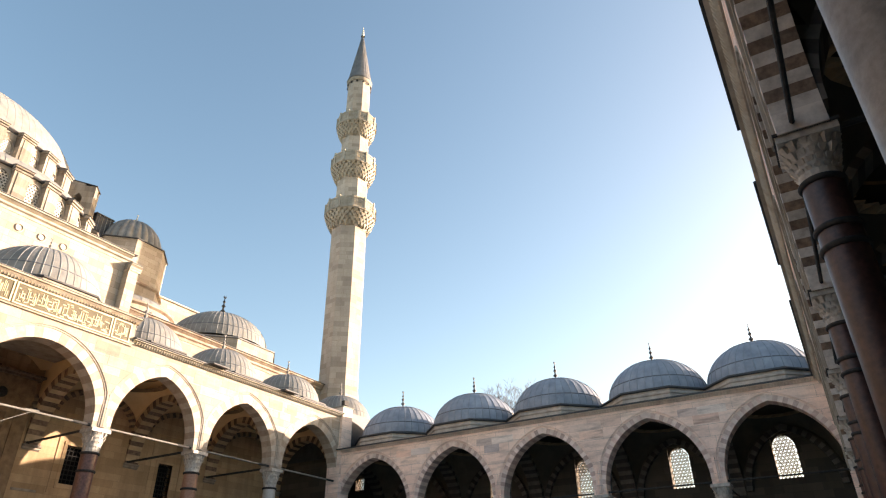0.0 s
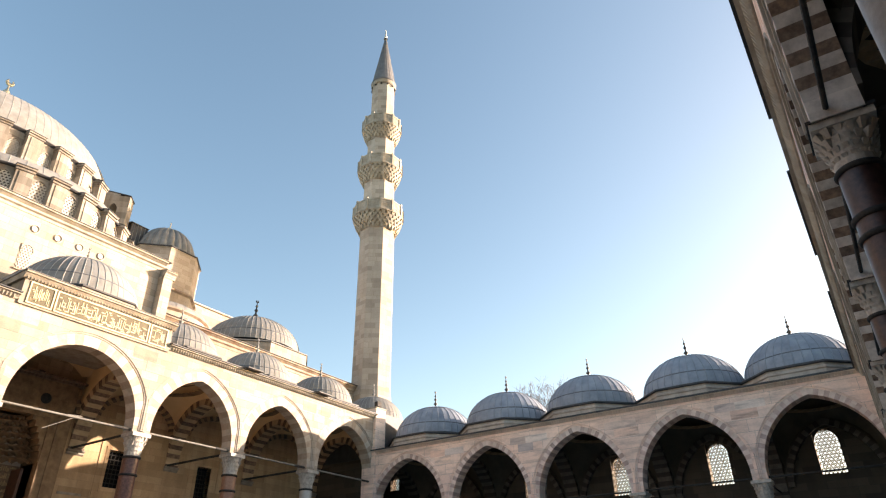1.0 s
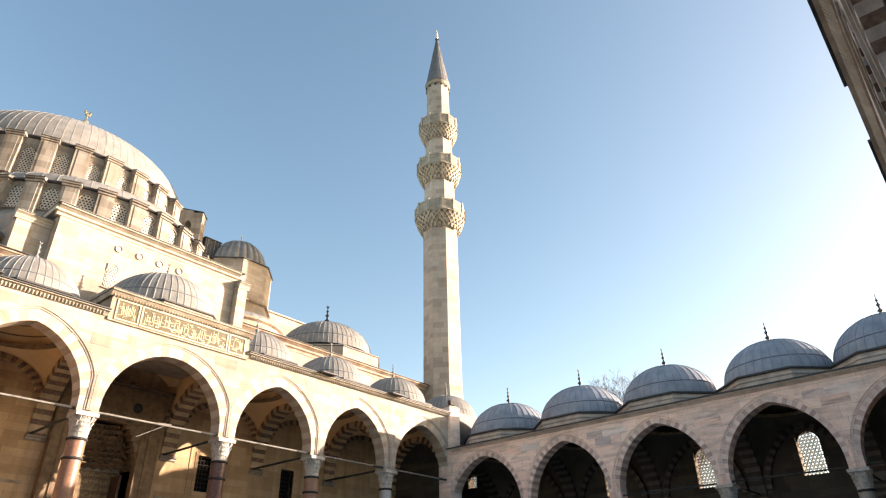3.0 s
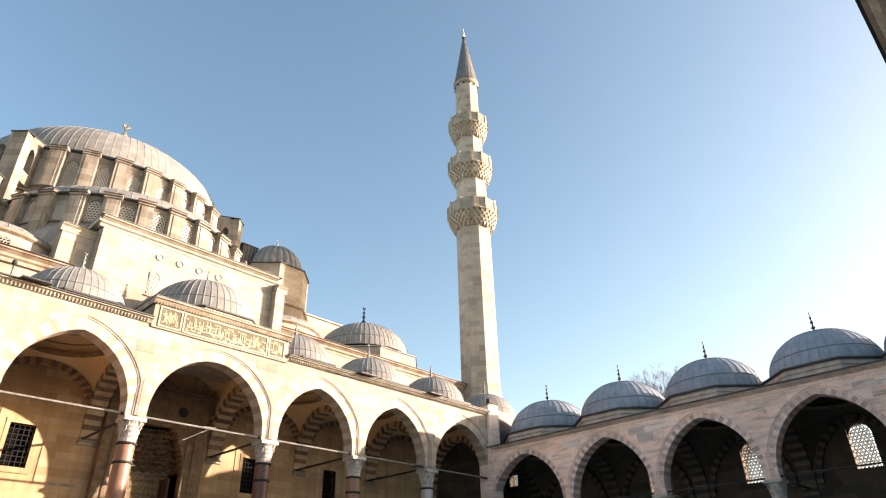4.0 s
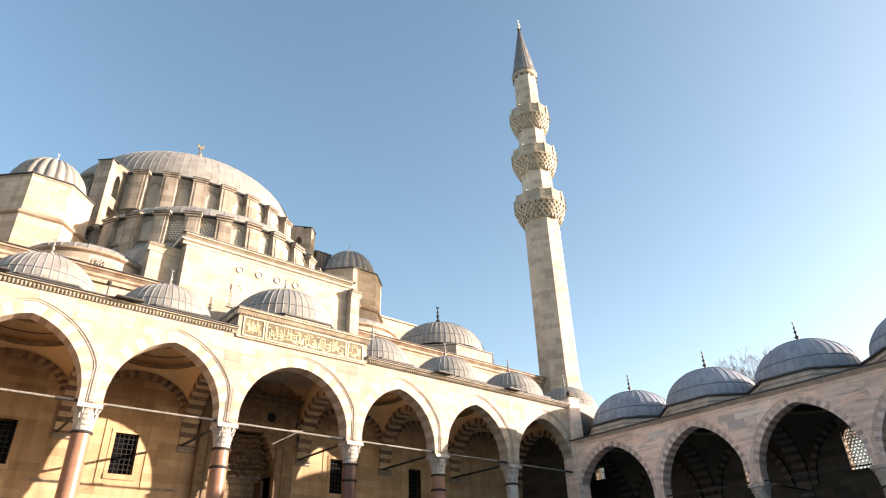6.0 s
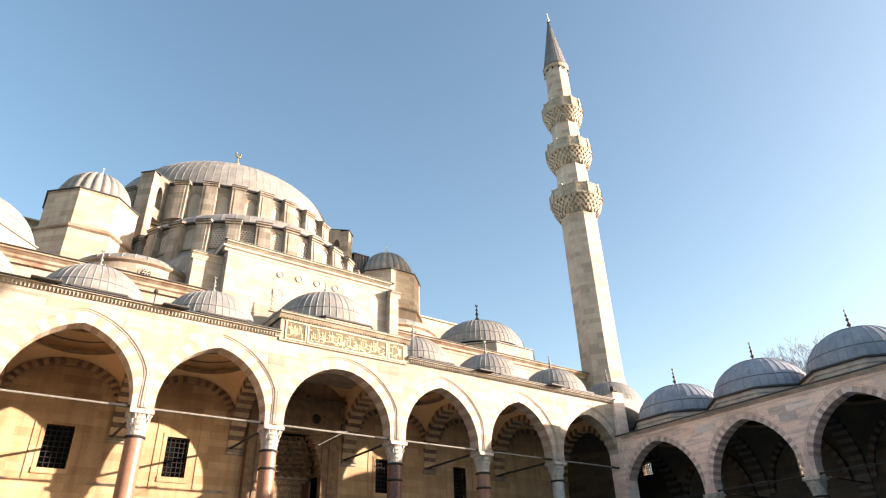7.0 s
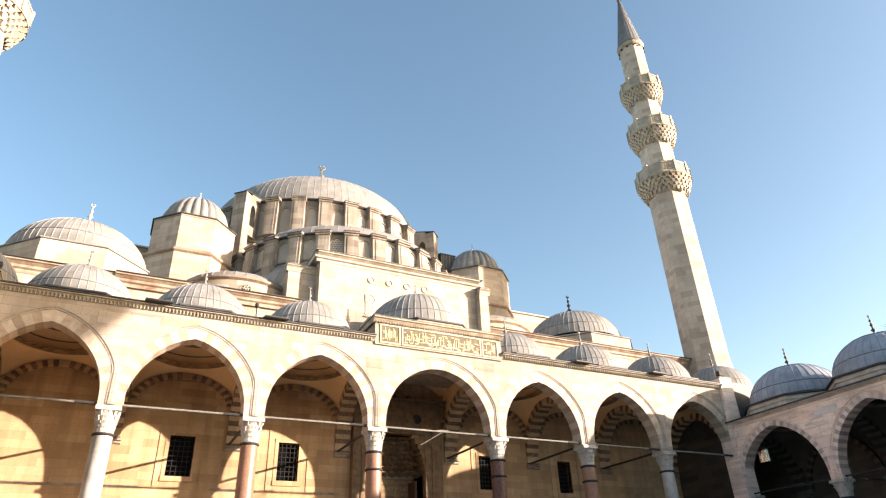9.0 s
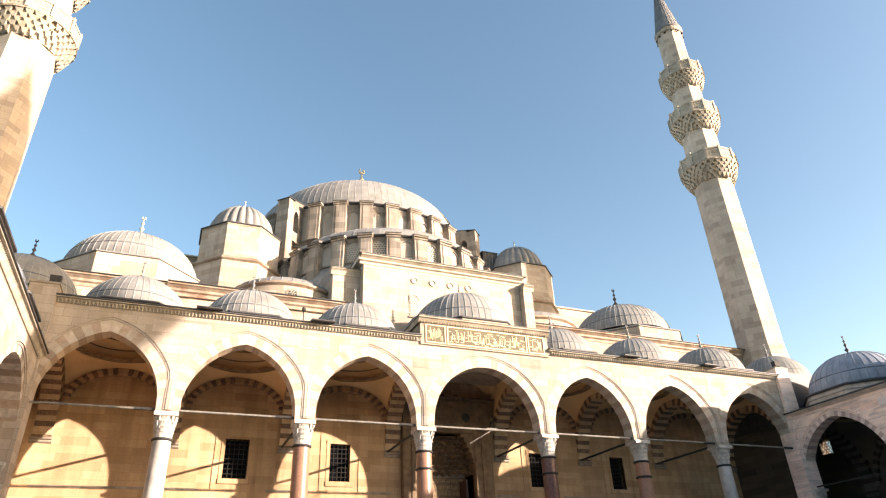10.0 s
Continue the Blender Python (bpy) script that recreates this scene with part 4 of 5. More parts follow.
part("string_course", s.mesh("string_course", TRIM), rear)

# plain raised panels framing each window
for x, w in FRONT_WINDOWS[1:5]:
    s = Shape()
    for a, b, c, d in ((x - 1.3, x + 1.3, 13.36, 13.42), (x - 1.3, x - 1.24, 8.42, 13.36), (x + 1.24, x + 1.3, 8.42, 13.36)):
        s.box(a, b, FRONT_D - 0.045, FRONT_D, c, d)
    part("panel_moulding", s.mesh("panel_moulding", INNER), rear)

# ---- the portal ----
portal = thing("door_portal", M_FRONT @ Matrix.Translation((17.6, FRONT_D, 0)), "tall carved marble portal with a stepped honeycomb niche", "portal", kind="structure")
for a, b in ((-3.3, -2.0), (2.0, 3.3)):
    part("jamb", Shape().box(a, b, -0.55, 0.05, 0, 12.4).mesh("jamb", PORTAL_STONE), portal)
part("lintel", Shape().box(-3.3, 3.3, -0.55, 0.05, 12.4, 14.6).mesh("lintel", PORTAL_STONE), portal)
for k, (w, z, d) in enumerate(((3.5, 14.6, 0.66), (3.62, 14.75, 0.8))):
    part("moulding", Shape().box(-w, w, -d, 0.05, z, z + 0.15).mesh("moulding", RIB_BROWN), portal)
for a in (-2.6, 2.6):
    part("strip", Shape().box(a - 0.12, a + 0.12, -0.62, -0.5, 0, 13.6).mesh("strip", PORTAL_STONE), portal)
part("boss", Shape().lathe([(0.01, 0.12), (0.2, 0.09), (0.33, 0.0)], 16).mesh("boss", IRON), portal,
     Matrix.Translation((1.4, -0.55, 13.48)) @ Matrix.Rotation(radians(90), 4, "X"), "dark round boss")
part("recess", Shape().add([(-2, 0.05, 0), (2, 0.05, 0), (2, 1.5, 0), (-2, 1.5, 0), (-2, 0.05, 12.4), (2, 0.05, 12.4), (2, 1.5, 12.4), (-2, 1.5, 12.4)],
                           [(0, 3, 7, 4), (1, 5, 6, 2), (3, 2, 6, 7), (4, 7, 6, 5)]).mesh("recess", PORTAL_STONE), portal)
CELLS = 11
for tier in range(9):
    z = 9.75 + tier * 0.34
    w = 1.95 * max(1 - (tier / 9.4) ** 1.6, 0.02) ** 0.7
    s = Shape()
    for i in range(CELLS):
        # a ring of small pointed cells round the half-round niche, each tier further in
        a0, a1 = math.pi * (i + 0.5 * (tier % 2)) / CELLS, math.pi * (i + 1 + 0.5 * (tier % 2)) / CELLS
        am = (a0 + a1) / 2
        r0, r1 = w, w * 0.74
        p = [(r0 * math.cos(a), 0.1 + 1.3 * r0 / 1.95 * math.sin(a)) for a in (a0, am, a1)]
        q = [(r1 * math.cos(a), 0.1 + 1.3 * r1 / 1.95 * math.sin(a)) for a in (a0, am, a1)]
        s.add([(p[0][0], p[0][1], z), (p[2][0], p[2][1], z), (q[0][0], q[0][1], z + 0.30), (q[2][0], q[2][1], z + 0.30), (p[1][0], p[1][1], z + 0.16),
               (q[0][0], q[0][1], z + 0.345), (q[2][0], q[2][1], z + 0.345)],
              [(0, 4, 2), (4, 1, 3), (2, 4, 3), (2, 3, 6, 5)])
    for g in (-1, 1):
        s.box(min(g * (w + 0.02), g * 2.04), max(g * (w + 0.02), g * 2.04), -0.46, 1.5, z, z + 0.34)
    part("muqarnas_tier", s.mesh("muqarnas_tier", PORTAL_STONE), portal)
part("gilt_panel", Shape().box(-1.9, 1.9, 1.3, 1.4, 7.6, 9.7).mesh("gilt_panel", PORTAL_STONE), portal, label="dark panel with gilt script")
s = Shape()
rng = random.Random(5)
for row in range(5):
    u = -1.8
    z = 7.7 + row * 0.4
    while u < 1.75:
        if rng.random() < 0.5:
            s.box(u, u + 0.05, 1.275, 1.3, z + rng.uniform(0, 0.08), z + rng.uniform(0.2, 0.34))
        else:
            h0 = z + rng.uniform(0.02, 0.25)
            s.box(u, u + rng.uniform(0.08, 0.2), 1.275, 1.3, h0, h0 + 0.06)
        u += rng.uniform(0.06, 0.12)
part("script_bars", s.mesh("script_bars", DULL_GILT), portal)
part("leaf", Shape().box(1.45, 1.6, 0.1, 1.25, 0, 9.4).mesh("leaf", WOOD), portal, label="dark red wooden door leaf standing open")

# ---- raised parapet with the inscription ----
parapet = thing("inscribed_parapet", M_FRONT @ Matrix.Translation((0, 0.34, 0)), "raised stone parapet with a gilt three-part inscription panel", "parapet", kind="structure")
part("block", Shape().box(13.1, 22.1, -0.44, 6.2, 15.9, 17.42).mesh("block", TRIM), parapet)
part("cornice", Shape().prism([(-0.44, 17.3), (-0.5, 17.34), (-0.66, 17.55), (-0.74, 17.58), (-0.74, 17.68), (6.6, 17.72), (6.6, 17.4)], 12.95, 22.25, "x").mesh("cornice", TRIM), parapet)
part("lead_edge", Shape().prism([(-0.78, 17.684), (-0.78, 17.71), (0.4, 17.9), (6.6, 17.9), (6.6, 17.724)], 12.9, 22.3, "x").mesh("lead_edge", LEAD), parapet)
s = Shape()
for i in range(50):
    u = 13.15 + i * 0.18
    s.add([(u - 0.05, -0.45, 17.36), (u + 0.05, -0.45, 17.36), (u, -0.45, 17.24), (u - 0.065, -0.62, 17.56), (u + 0.065, -0.62, 17.56), (u, -0.53, 17.3)],
          [(0, 3, 4, 1), (0, 2, 5, 3), (1, 4, 5, 2), (3, 5, 4)])
part("pendants", s.mesh("pendants", TRIM), parapet)
PANELS = [(13.5, 14.7), (14.95, 20.45), (20.7, 21.75)]
rng = random.Random(11)
for a, b in PANELS:
    p = part("panel", Shape().box(a, b, -0.46, -0.43, 16.1, 17.16).mesh("panel", PANEL), parapet, label="olive ground behind gilt script")
    s = Shape()
    for c, d, e, f in ((a - 0.08, b + 0.08, 17.16, 17.24), (a - 0.08, b + 0.08, 16.02, 16.1), (a - 0.08, a, 16.1, 17.16), (b, b + 0.08, 16.1, 17.16)):
        s.box(c, d, -0.5, -0.44, e, f)
    part("border", s.mesh("border", GILT), p)
    s = Shape()
    u = a + 0.08
    while u < b - 0.12:
        h0 = rng.uniform(16.14, 16.45)
        if rng.random() < 0.55:
            s.box(u, u + rng.uniform(0.03, 0.05), -0.485, -0.46, h0, min(h0 + rng.uniform(0.35, 0.7), 17.06))
        else:
            s.box(u, min(u + rng.uniform(0.15, 0.36), b - 0.06), -0.485, -0.46, h0, h0 + rng.uniform(0.04, 0.07))
            z = rng.uniform(16.55, 17.0)
            s.box(u, min(u + rng.uniform(0.1, 0.26), b - 0.06), -0.485, -0.46, z, z + 0.05)
        u += rng.uniform(0.05, 0.1)
    part("script_bars", s.mesh("script_bars", GILT), p)

# ---- domes over the walks ----
front_mids = [-3.3, 3.2, 9.87, None, 25.05, 32.12, 39.35, 46.6]
DRUM = [(3.52, -0.06), (3.52, -0.5), (3.6, -0.9)]
first = None
for x in front_mids:
    if x is None:
        continue
    m = Matrix.Translation((x, 38.75, 16.95))
    if first is None:
        first = lead_dome(m, 2.88, 2.6, 44, "small grey lead dome on the front arcade roof", "front arcade domes", DRUM, fin=1.5, fin_mat=LEAD, seam=0.026)
    else:
        copy_thing(first, m)
lead_dome(Matrix.Translation((-9.2, 38.7, 17.2)), 2.95, 2.8, 44, "grey lead dome on the corner of the arcade roof", "front arcade domes",
          [(3.4, -0.06), (3.4, -0.5), (3.4, -1.3)], fin=1.5, fin_mat=LEAD_DARK, seam=0.026)
lead_dome(Matrix.Translation((AXIS + 0.15, 38.75, 18.15)), 3.6, 3.15, 50, "raised grey lead dome over the central front bay", "front arcade domes",
          [(4.2, -0.1), (4.2, -0.4), (4.2, -0.9)], fin=1.3, fin_mat=LEAD, seam=0.03)
first = None
SIDE_DRUM = [(3.98, -0.2), (3.9, -0.3), (3.9, -0.42), (4.02, -0.48), (4.02, -0.58), (3.94, -0.64), (3.94, -1.0)]
mids = [2.85, 9.65, 17.12, 24.3, 31.4]
spots = [(46.3, y) for y in mids] + [(46.3, -4.6)] + [(-10.6, y) for y in mids] + [(-10.6, -4.6)]
spots += [((a + b) / 2, -4.6) for a, b in zip(NEAR_FEET[1:], NEAR_FEET[2:])]
for x, y in spots:
    m = Matrix.Translation((x, y, 14.45)) @ Matrix.Scale(1.035 if y == 2.85 else 1.0, 4)
    if first is None:
        first = lead_dome(m, 3.3, 2.72, 38, "blue-grey lead dome on the side arcade roof", "side arcade domes", SIDE_DRUM, fin=1.6, fin_mat=LEAD_DARK, seam=0.034, lead=LEAD_BLUE, drum_mat=SHADE_DRUM)
    else:
        copy_thing(first, m)

# a small lamp on a post, on the front arcade roof
post = thing("roof_lamp", Matrix.Translation((6.72, 40.0, 16.95)), "thin dark post with a small round lamp on the lead roof", "lamp")
part("pole", Shape().tube((0, 0, 0), (0, 0, 2.45), 0.035, 6).mesh("pole", IRON), post)
part("head", Shape().lathe([(0.01, 2.4), (0.13, 2.48), (0.15, 2.6), (0.1, 2.72), (0.01, 2.76)], 10).mesh("head", IRON, True), post)

# ---- the mosque ----
mosque = thing("mosque_body", Matrix.Identity(4), "stepped cream limestone mass of the domed mosque", "mosque", kind="structure")
part("lower_body", Shape().box(-9, 44, 43.85, 96, 0, 21.3).mesh("lower_body", CREAM), mosque)
part("lower_roof", Shape().box(-9.2, 44.2, 43.6, 96, 21.3, 21.5).mesh("lower_roof", LEAD), mosque)
part("upper_body", Shape().box(4.2, 31.2, 58.0, 84, 21.5, 34.2).mesh("upper_body", CREAM), mosque)
part("upper_roof", Shape().box(3.9, 31.5, 57.7, 84, 34.2, 34.5).mesh("upper_roof", LEAD), mosque)


def cornice_run(name, u0, u1, y, z, parent, h=0.8, out=0.45, stone=None):
    """A stained moulded cornice along x, its front at y, its top at z."""
    prof = [(y + 0.3, z - h), (y - 0.04, z - h), (y - 0.06, z - h * 0.72), (y - out * 0.4, z - h * 0.6), (y - out * 0.42, z - h * 0.4), (y - out * 0.8, z - h * 0.2), (y - out, z - h * 0.15),
            (y - out, z), (y + 0.3, z)]
    return part(name, Shape().prism(prof, u0, u1, "x").mesh(name, stone or STAINED), parent)


cornice_run("cornice", -14.0, -2.0, 42.4, 21.2, mosque)
cornice_run("cornice", -2.0, 10.9, 42.25, 21.25, mosque)
cornice_run("cornice", 24.8, 50.0, 42.4, 21.6, mosque)
part("cornice_lead", Shape().prism([(41.85, 21.204), (41.85, 21.25), (44, 21.75), (44, 21.05)], -14.0, -2.0, "x").prism([(41.7, 21.254), (41.7, 21.31), (44, 21.75), (44, 21.15)], -2.0, 10.9, "x")
     .prism([(41.85, 21.604), (41.85, 21.65), (44, 22.1), (44, 21.5)], 24.8, 50.0, "x").mesh("cornice_lead", LEAD_DARK), mosque)

# the tall block over the portal, with round windows
block = thing("wall_portal_block", Matrix.Identity(4), "tall plain limestone block above the portal with round windows", "wall", kind="structure")
BX0, BX1, BY, BZ = 11.3, 24.55, 42.0, 25.45
part("masonry", Shape().box(BX0, BX1, BY, 51.5, 16.5, BZ - 0.5).mesh("masonry", CREAM), block)
cornice_run("cornice", BX0 - 0.3, BX1 + 0.25, BY, BZ, block, 0.7, 0.5, CORNICE)
part("side_cornice", Shape().box(BX0 - 0.45, BX0, BY - 0.2, 51.5, BZ - 0.4, BZ).box(BX1, BX1 + 0.45, BY - 0.2, 51.5, BZ - 0.4, BZ).mesh("side_cornice", CORNICE), block)
part("lead_cover", Shape().box(BX0 - 0.5, BX1 + 0.5, BY - 0.58, 51.5, BZ + 0.004, BZ + 0.04).mesh("lead_cover", LEAD), block)
for x in (15.35, 16.85, 18.35, 19.9):
    w = part("round_window", Shape().lathe([(0.21, 0.1), (0.21, -0.07), (0.24, -0.085), (0.27, -0.06), (0.27, 0.1)], 20).mesh("round_window", CREAM_BLOCK), block,
             Matrix.Translation((x, BY, 23.9)) @ Matrix.Rotation(radians(90), 4, "X") @ Matrix.Diagonal((1, 1, -1, 1)))
    part("pane", Shape().lathe([(0.01, 0.06), (0.3, 0.06)], 16).mesh("pane", GRILLE), w, Matrix.Translation((0, 0, -0.075)))
pointed_window("window_20", Matrix.Identity(4), 15.3, 20.9, 0.78, 1.75, BY - 0.06, 0.19, CREAM, True)
# stepped shoulders beside it
for x0, x1, y0, z0 in ((9.2, 11.29, 43.0, 21.0), (24.56, 25.35, 41.35, 17.0)):
    sh = thing("wall_shoulder", Matrix.Identity(4), "low stone shoulder beside the portal block with a lead cap", "wall", kind="structure")
    part("masonry", Shape().box(x0, x1, y0, 52, z0, 24.2).mesh("masonry", CREAM), sh)
    cornice_run("cornice", x0 if x0 > 20 else x0 - 0.15, x1 + 0.15 if x0 > 20 else x1, y0, 24.55, sh, 0.5, 0.25, CORNICE)
    part("lead_cap", Shape().prism([(y0 - 0.3, 24.554), (y0 - 0.3, 24.6), (y0 + 3.0, 25.6), (52, 25.6), (52, 24.2), (y0 + 0.3, 24.2), (y0 + 0.3, 24.554)], x0, x1, "x").mesh("lead_cap", LEAD), sh)


def window_ring(parent, cx, cy, r, z0, z1, count, a0, a1, win_w, win_h, win_z, pier_w, pier_d, wall_mat):
    """A curved drum of windows parted by piers: each window a lattice in a recess, each pier with a small cap."""
    step = (a1 - a0) / count
    n = count * 4
    s = Shape().lathe([(r - 0.05, z0), (r, z0), (r, z1), (r - 0.6, z1)], n, (cx, cy), a0, a1 - a0)
    part("drum_wall", s.mesh("drum_wall", wall_mat), parent)
    pier = Shape().prism([(-0.2, z0), (pier_d + 0.16, z0), (pier_d, z1 - 0.3), (pier_d, z1 - 0.1), (-0.2, z1 - 0.1)], -pier_w / 2, pier_w / 2)
    pier.prism([(pier_d - 0.1, z0), (pier_d + 0.23, z0), (pier_d + 0.07, z1 - 0.42), (pier_d - 0.1, z1 - 0.42)], -pier_w * 0.3, pier_w * 0.3)
    pier.prism([(-0.2, z1 - 0.34), (pier_d + 0.1, z1 - 0.34), (pier_d + 0.14, z1 - 0.26), (pier_d + 0.1, z1 - 0.2), (-0.2, z1 - 0.2)], -pier_w / 2 - 0.07, pier_w / 2 + 0.07)
    pier.prism([(-0.2, z1 - 0.1), (pier_d + 0.16, z1 - 0.1), (pier_d + 0.2, z1 + 0.02), (pier_d - 0.1, z1 + 0.16), (-0.2, z1 + 0.3)], -pier_w / 2 - 0.09, pier_w / 2 + 0.09)
    pm = pier.mesh("pier", WEATHERED)
    cover = Shape().prism([(-0.2, z1 + 0.304), (pier_d - 0.1, z1 + 0.164), (pier_d + 0.24, z1 + 0.024), (pier_d + 0.24, z1 + 0.07), (pier_d - 0.08, z1 + 0.21), (-0.2, z1 + 0.36)], -pier_w / 2 - 0.12, pier_w / 2 + 0.12)
    cm = cover.mesh("pier_cap", LEAD_DARK)
    gm = grille_mesh(win_w, win_h, win_w / 4.4, 0.05, hole=0.325)
    back = Shape().prism(opening_outline(win_w, win_h, 0.0, 6), 0.03, 0.06).mesh("pane", GLASS)
    frame_line = opening_outline(win_w + 0.24, win_h + 0.14, -0.1, 6)
    inner = opening_outline(win_w, win_h, 0.0, 6)
    k = len(inner)
    vs = [(u, -0.1, z) for u, z in inner] + [(u, -0.1, z) for u, z in frame_line] + [(u, 0.1, z) for u, z in inner] + [(u, 0.1, z) for u, z in frame_line]
    fs = []
    for i in range(k):
        j = (i + 1) % k
        fs += [(i, j, k + j, k + i), (2 * k + i, i, j, 2 * k + j)[::-1], (k + i, k + j, 3 * k + j, 3 * k + i)]
    fm = mesh_of("surround", vs, fs, DRUM_STONE)
    for i in range(count + 1):
        a = radians(a0 + step * i)
        m = Matrix.Translation((cx + r * math.cos(a), cy + r * math.sin(a), 0)) @ Matrix.Rotation(a, 4, "Z")
        if i < count or a1 - a0 < 359:
            p = part("pier", pm, parent, m)
            part("pier_cap", cm, p)
        if i < count:
            a = radians(a0 + step * (i + 0.5))
            rr = r * math.cos(radians(step / 8)) + 0.06
            m = Matrix.Translation((cx + rr * math.cos(a), cy + rr * math.sin(a), win_z)) @ Matrix.Rotation(a + math.pi / 2, 4, "Z")
            w = part("window", gm, parent, m)
            part("pane", back, w)
            part("surround", fm, w)


# half dome above the entrance
half = thing("half_dome", Matrix.Identity(4), "lead half dome over a curved drum of lattice windows", "dome")
HX, HY = 17.5, 57.0
window_ring(half, HX, HY, 10.5, 26.9, 30.5, 14, 180, 360, 1.08, 1.95, 28.1, 1.16, 0.5, WEATHERED)
part("skirt", Shape().lathe([(11.9, 23.0), (11.8, 25.3), (11.2, 26.9), (10.52, 27.95)], 42, (HX, HY), 180, 180).mesh("skirt", LEAD), half, label="sloping lead skirt")
part("rim", Shape().lathe([(10.35, 30.85), (10.72, 30.66), (10.76, 30.58), (10.7, 30.5), (10.5, 30.48)], 56, (HX, HY), 180, 180).mesh("rim", LEAD_DARK), half)
gm = gore_mesh(10.4, 3.0, 56, 0.03, 12)
for i in range(28):
    part("lead_gore", gm, half, Matrix.Translation((HX, HY, 30.8)) @ Matrix.Rotation(math.pi + math.pi * (i + 0.5) / 28, 4, "Z"))

# main dome
main = thing("main_dome", Matrix.Identity(4), "great grey lead dome on a drum of lattice windows", "dome")
DX, DY = 17.5, 68.0
window_ring(main, DX, DY, 13.2, 34.6, 38.9, 32, 0, 360, 1.08, 3.0, 35.0, 1.3, 0.66, WEATHERED)
part("rim", Shape().lathe([(12.3, 39.6), (13.34, 39.25), (13.38, 39.14), (13.2, 38.98)], 96, (DX, DY)).mesh("rim", LEAD_DARK), main)
gm = gore_mesh(12.75, 8.15, 108, 0.024, 16)
for i in range(108):
    part("lead_gore", gm, main, Matrix.Translation((DX, DY, 39.3)) @ Matrix.Rotation(2 * math.pi * (i + 0.5) / 108, 4, "Z"))
part("finial", finial_mesh(6.4, GOLD), main, Matrix.Translation((DX + 0.2, DY, 47.3)), "gilded crescent finial")

# buttresses of the main drum, pierced by small arches
for sign in (-1, 1):
    for back in (-1, 1):
        a = math.atan2(back, sign)
        lo, hi = (-0.3, 1.1) if sign * back > 0 else (-1.1, 0.3)
        b = thing("drum_buttress", Matrix.Translation((DX, DY, 0)) @ Matrix.Rotation(a, 4, "Z"), "tall stone buttress pierced by a small arch", "buttress", "drum buttresses")
        s = Shape()
        s.box(14.75, 15.75, lo, hi, 30.5, 38.9)
        s.prism([(12.6, 38.2), (14.75, 38.2), (14.75, 39.1), (12.6, 39.5)], lo, hi)
        s.box(12.6, 13.95, lo, hi, 34.4, 38.2)
        part("masonry", s.mesh("masonry", WEATHERED), b)
        s = Shape()
        arch = Arch(0.4, 37.3, 0.66)
        vs, fs, n = [], [], 12
        for i in range(n + 1):
            u = 0.4 * (2 * i / n - 1)
            vs += [(14.35 + u, lo, arch.z(u)), (14.35 + u, lo, 38.2), (14.35 + u, hi, arch.z(u)), (14.35 + u, hi, 38.2)]
        for i in range(n):
            k, q = 4 * i, 4 * i + 4
            fs += [(k, q, q + 1, k + 1), (k + 2, k + 3, q + 3, q + 2), (k, k + 2, q + 2, q)]
        s.add(vs, fs)
        part("arch_head", s.mesh("arch_head", WEATHERED), b)
        part("sill", Shape().box(13.95, 14.75, lo, hi, 34.4, 35.5).mesh("sill", WEATHERED), b)
        part("lead_cap", Shape().prism([(12.5, 39.53), (14.75, 39.115), (15.85, 38.905), (15.85, 38.97), (14.75, 39.18), (12.5, 39.6)], lo - 0.06, hi + 0.06).mesh("lead_cap", LEAD_DARK), b)

# weight towers
for x, y, k, up in ((2.9, 55.2, 1.0, 0.0), (33.25, 56.9, 1.031, 0.7)):
    tower = thing("weight_tower", Matrix.Translation((x, y, 1.6 - 1.6 * k)) @ Matrix.Scale(k, 4), "eight-sided stone weight tower below a ribbed lead dome", "tower", "weight towers")
    part("lower_stage", Shape().lathe([(3.9, 21), (3.9, 28.5)], 8, start=22.5).mesh("lower_stage", CREAM), tower)
    part("band", Shape().lathe([(3.9, 28.5), (4.1, 28.65), (4.1, 28.8), (3.75, 29.05)], 8, start=22.5).mesh("band", STAINED), tower)
    part("upper_stage", Shape().lathe([(3.72, 29.0), (3.72, 32.3 + up)], 8, start=22.5).mesh("upper_stage", CREAM), tower)
    lead_dome(Matrix.Translation((x, y, 1.6 + (30.8 + up) * k)) @ Matrix.Scale(k, 4), 2.85, 3.45, 24, "small ribbed lead dome on a weight tower", "weight tower domes",
              [(3.78, -0.02), (3.78, -0.25)], fin=1.25, fin_mat=GOLD, seam=0.03, lobe=0.2, rim_in=1.2, horizontal=False)

# large corner domes on eight-sided drums
for x, g, r in ((-4.95, GOLD, 5.2), (39.95, LEAD_DARK, 5.95)):
    lead_dome(Matrix.Translation((x, 49.2, 24.15)), 4.75, 3.6, 60, "broad grey lead dome on an eight-sided stone drum", "corner domes",
              [(r, 0.71 * (5.13 - r)), (r, -2.6)], rim_mat=LEAD, rim_in=r - 4.4, fin=2.5, fin_mat=g, seam=0.032, drum_mat=CREAM)
# lean-to roofs between corner drums and towers
for x0, x1 in ((-8.8, 4.0), (31.4, 43.8)):
    w = thing("wall_link", Matrix.Identity(4), "low stone link wall with a lead coping", "wall", kind="structure")
    part("masonry", Shape().box(x0, x1, 58.1, 64, 21.5, 31.6).mesh("masonry", CREAM), w)
    part("coping", Shape().box(x0 - 0.1, x1 + 0.1, 57.9, 64, 31.6, 31.75).mesh("coping", CORNICE), w)

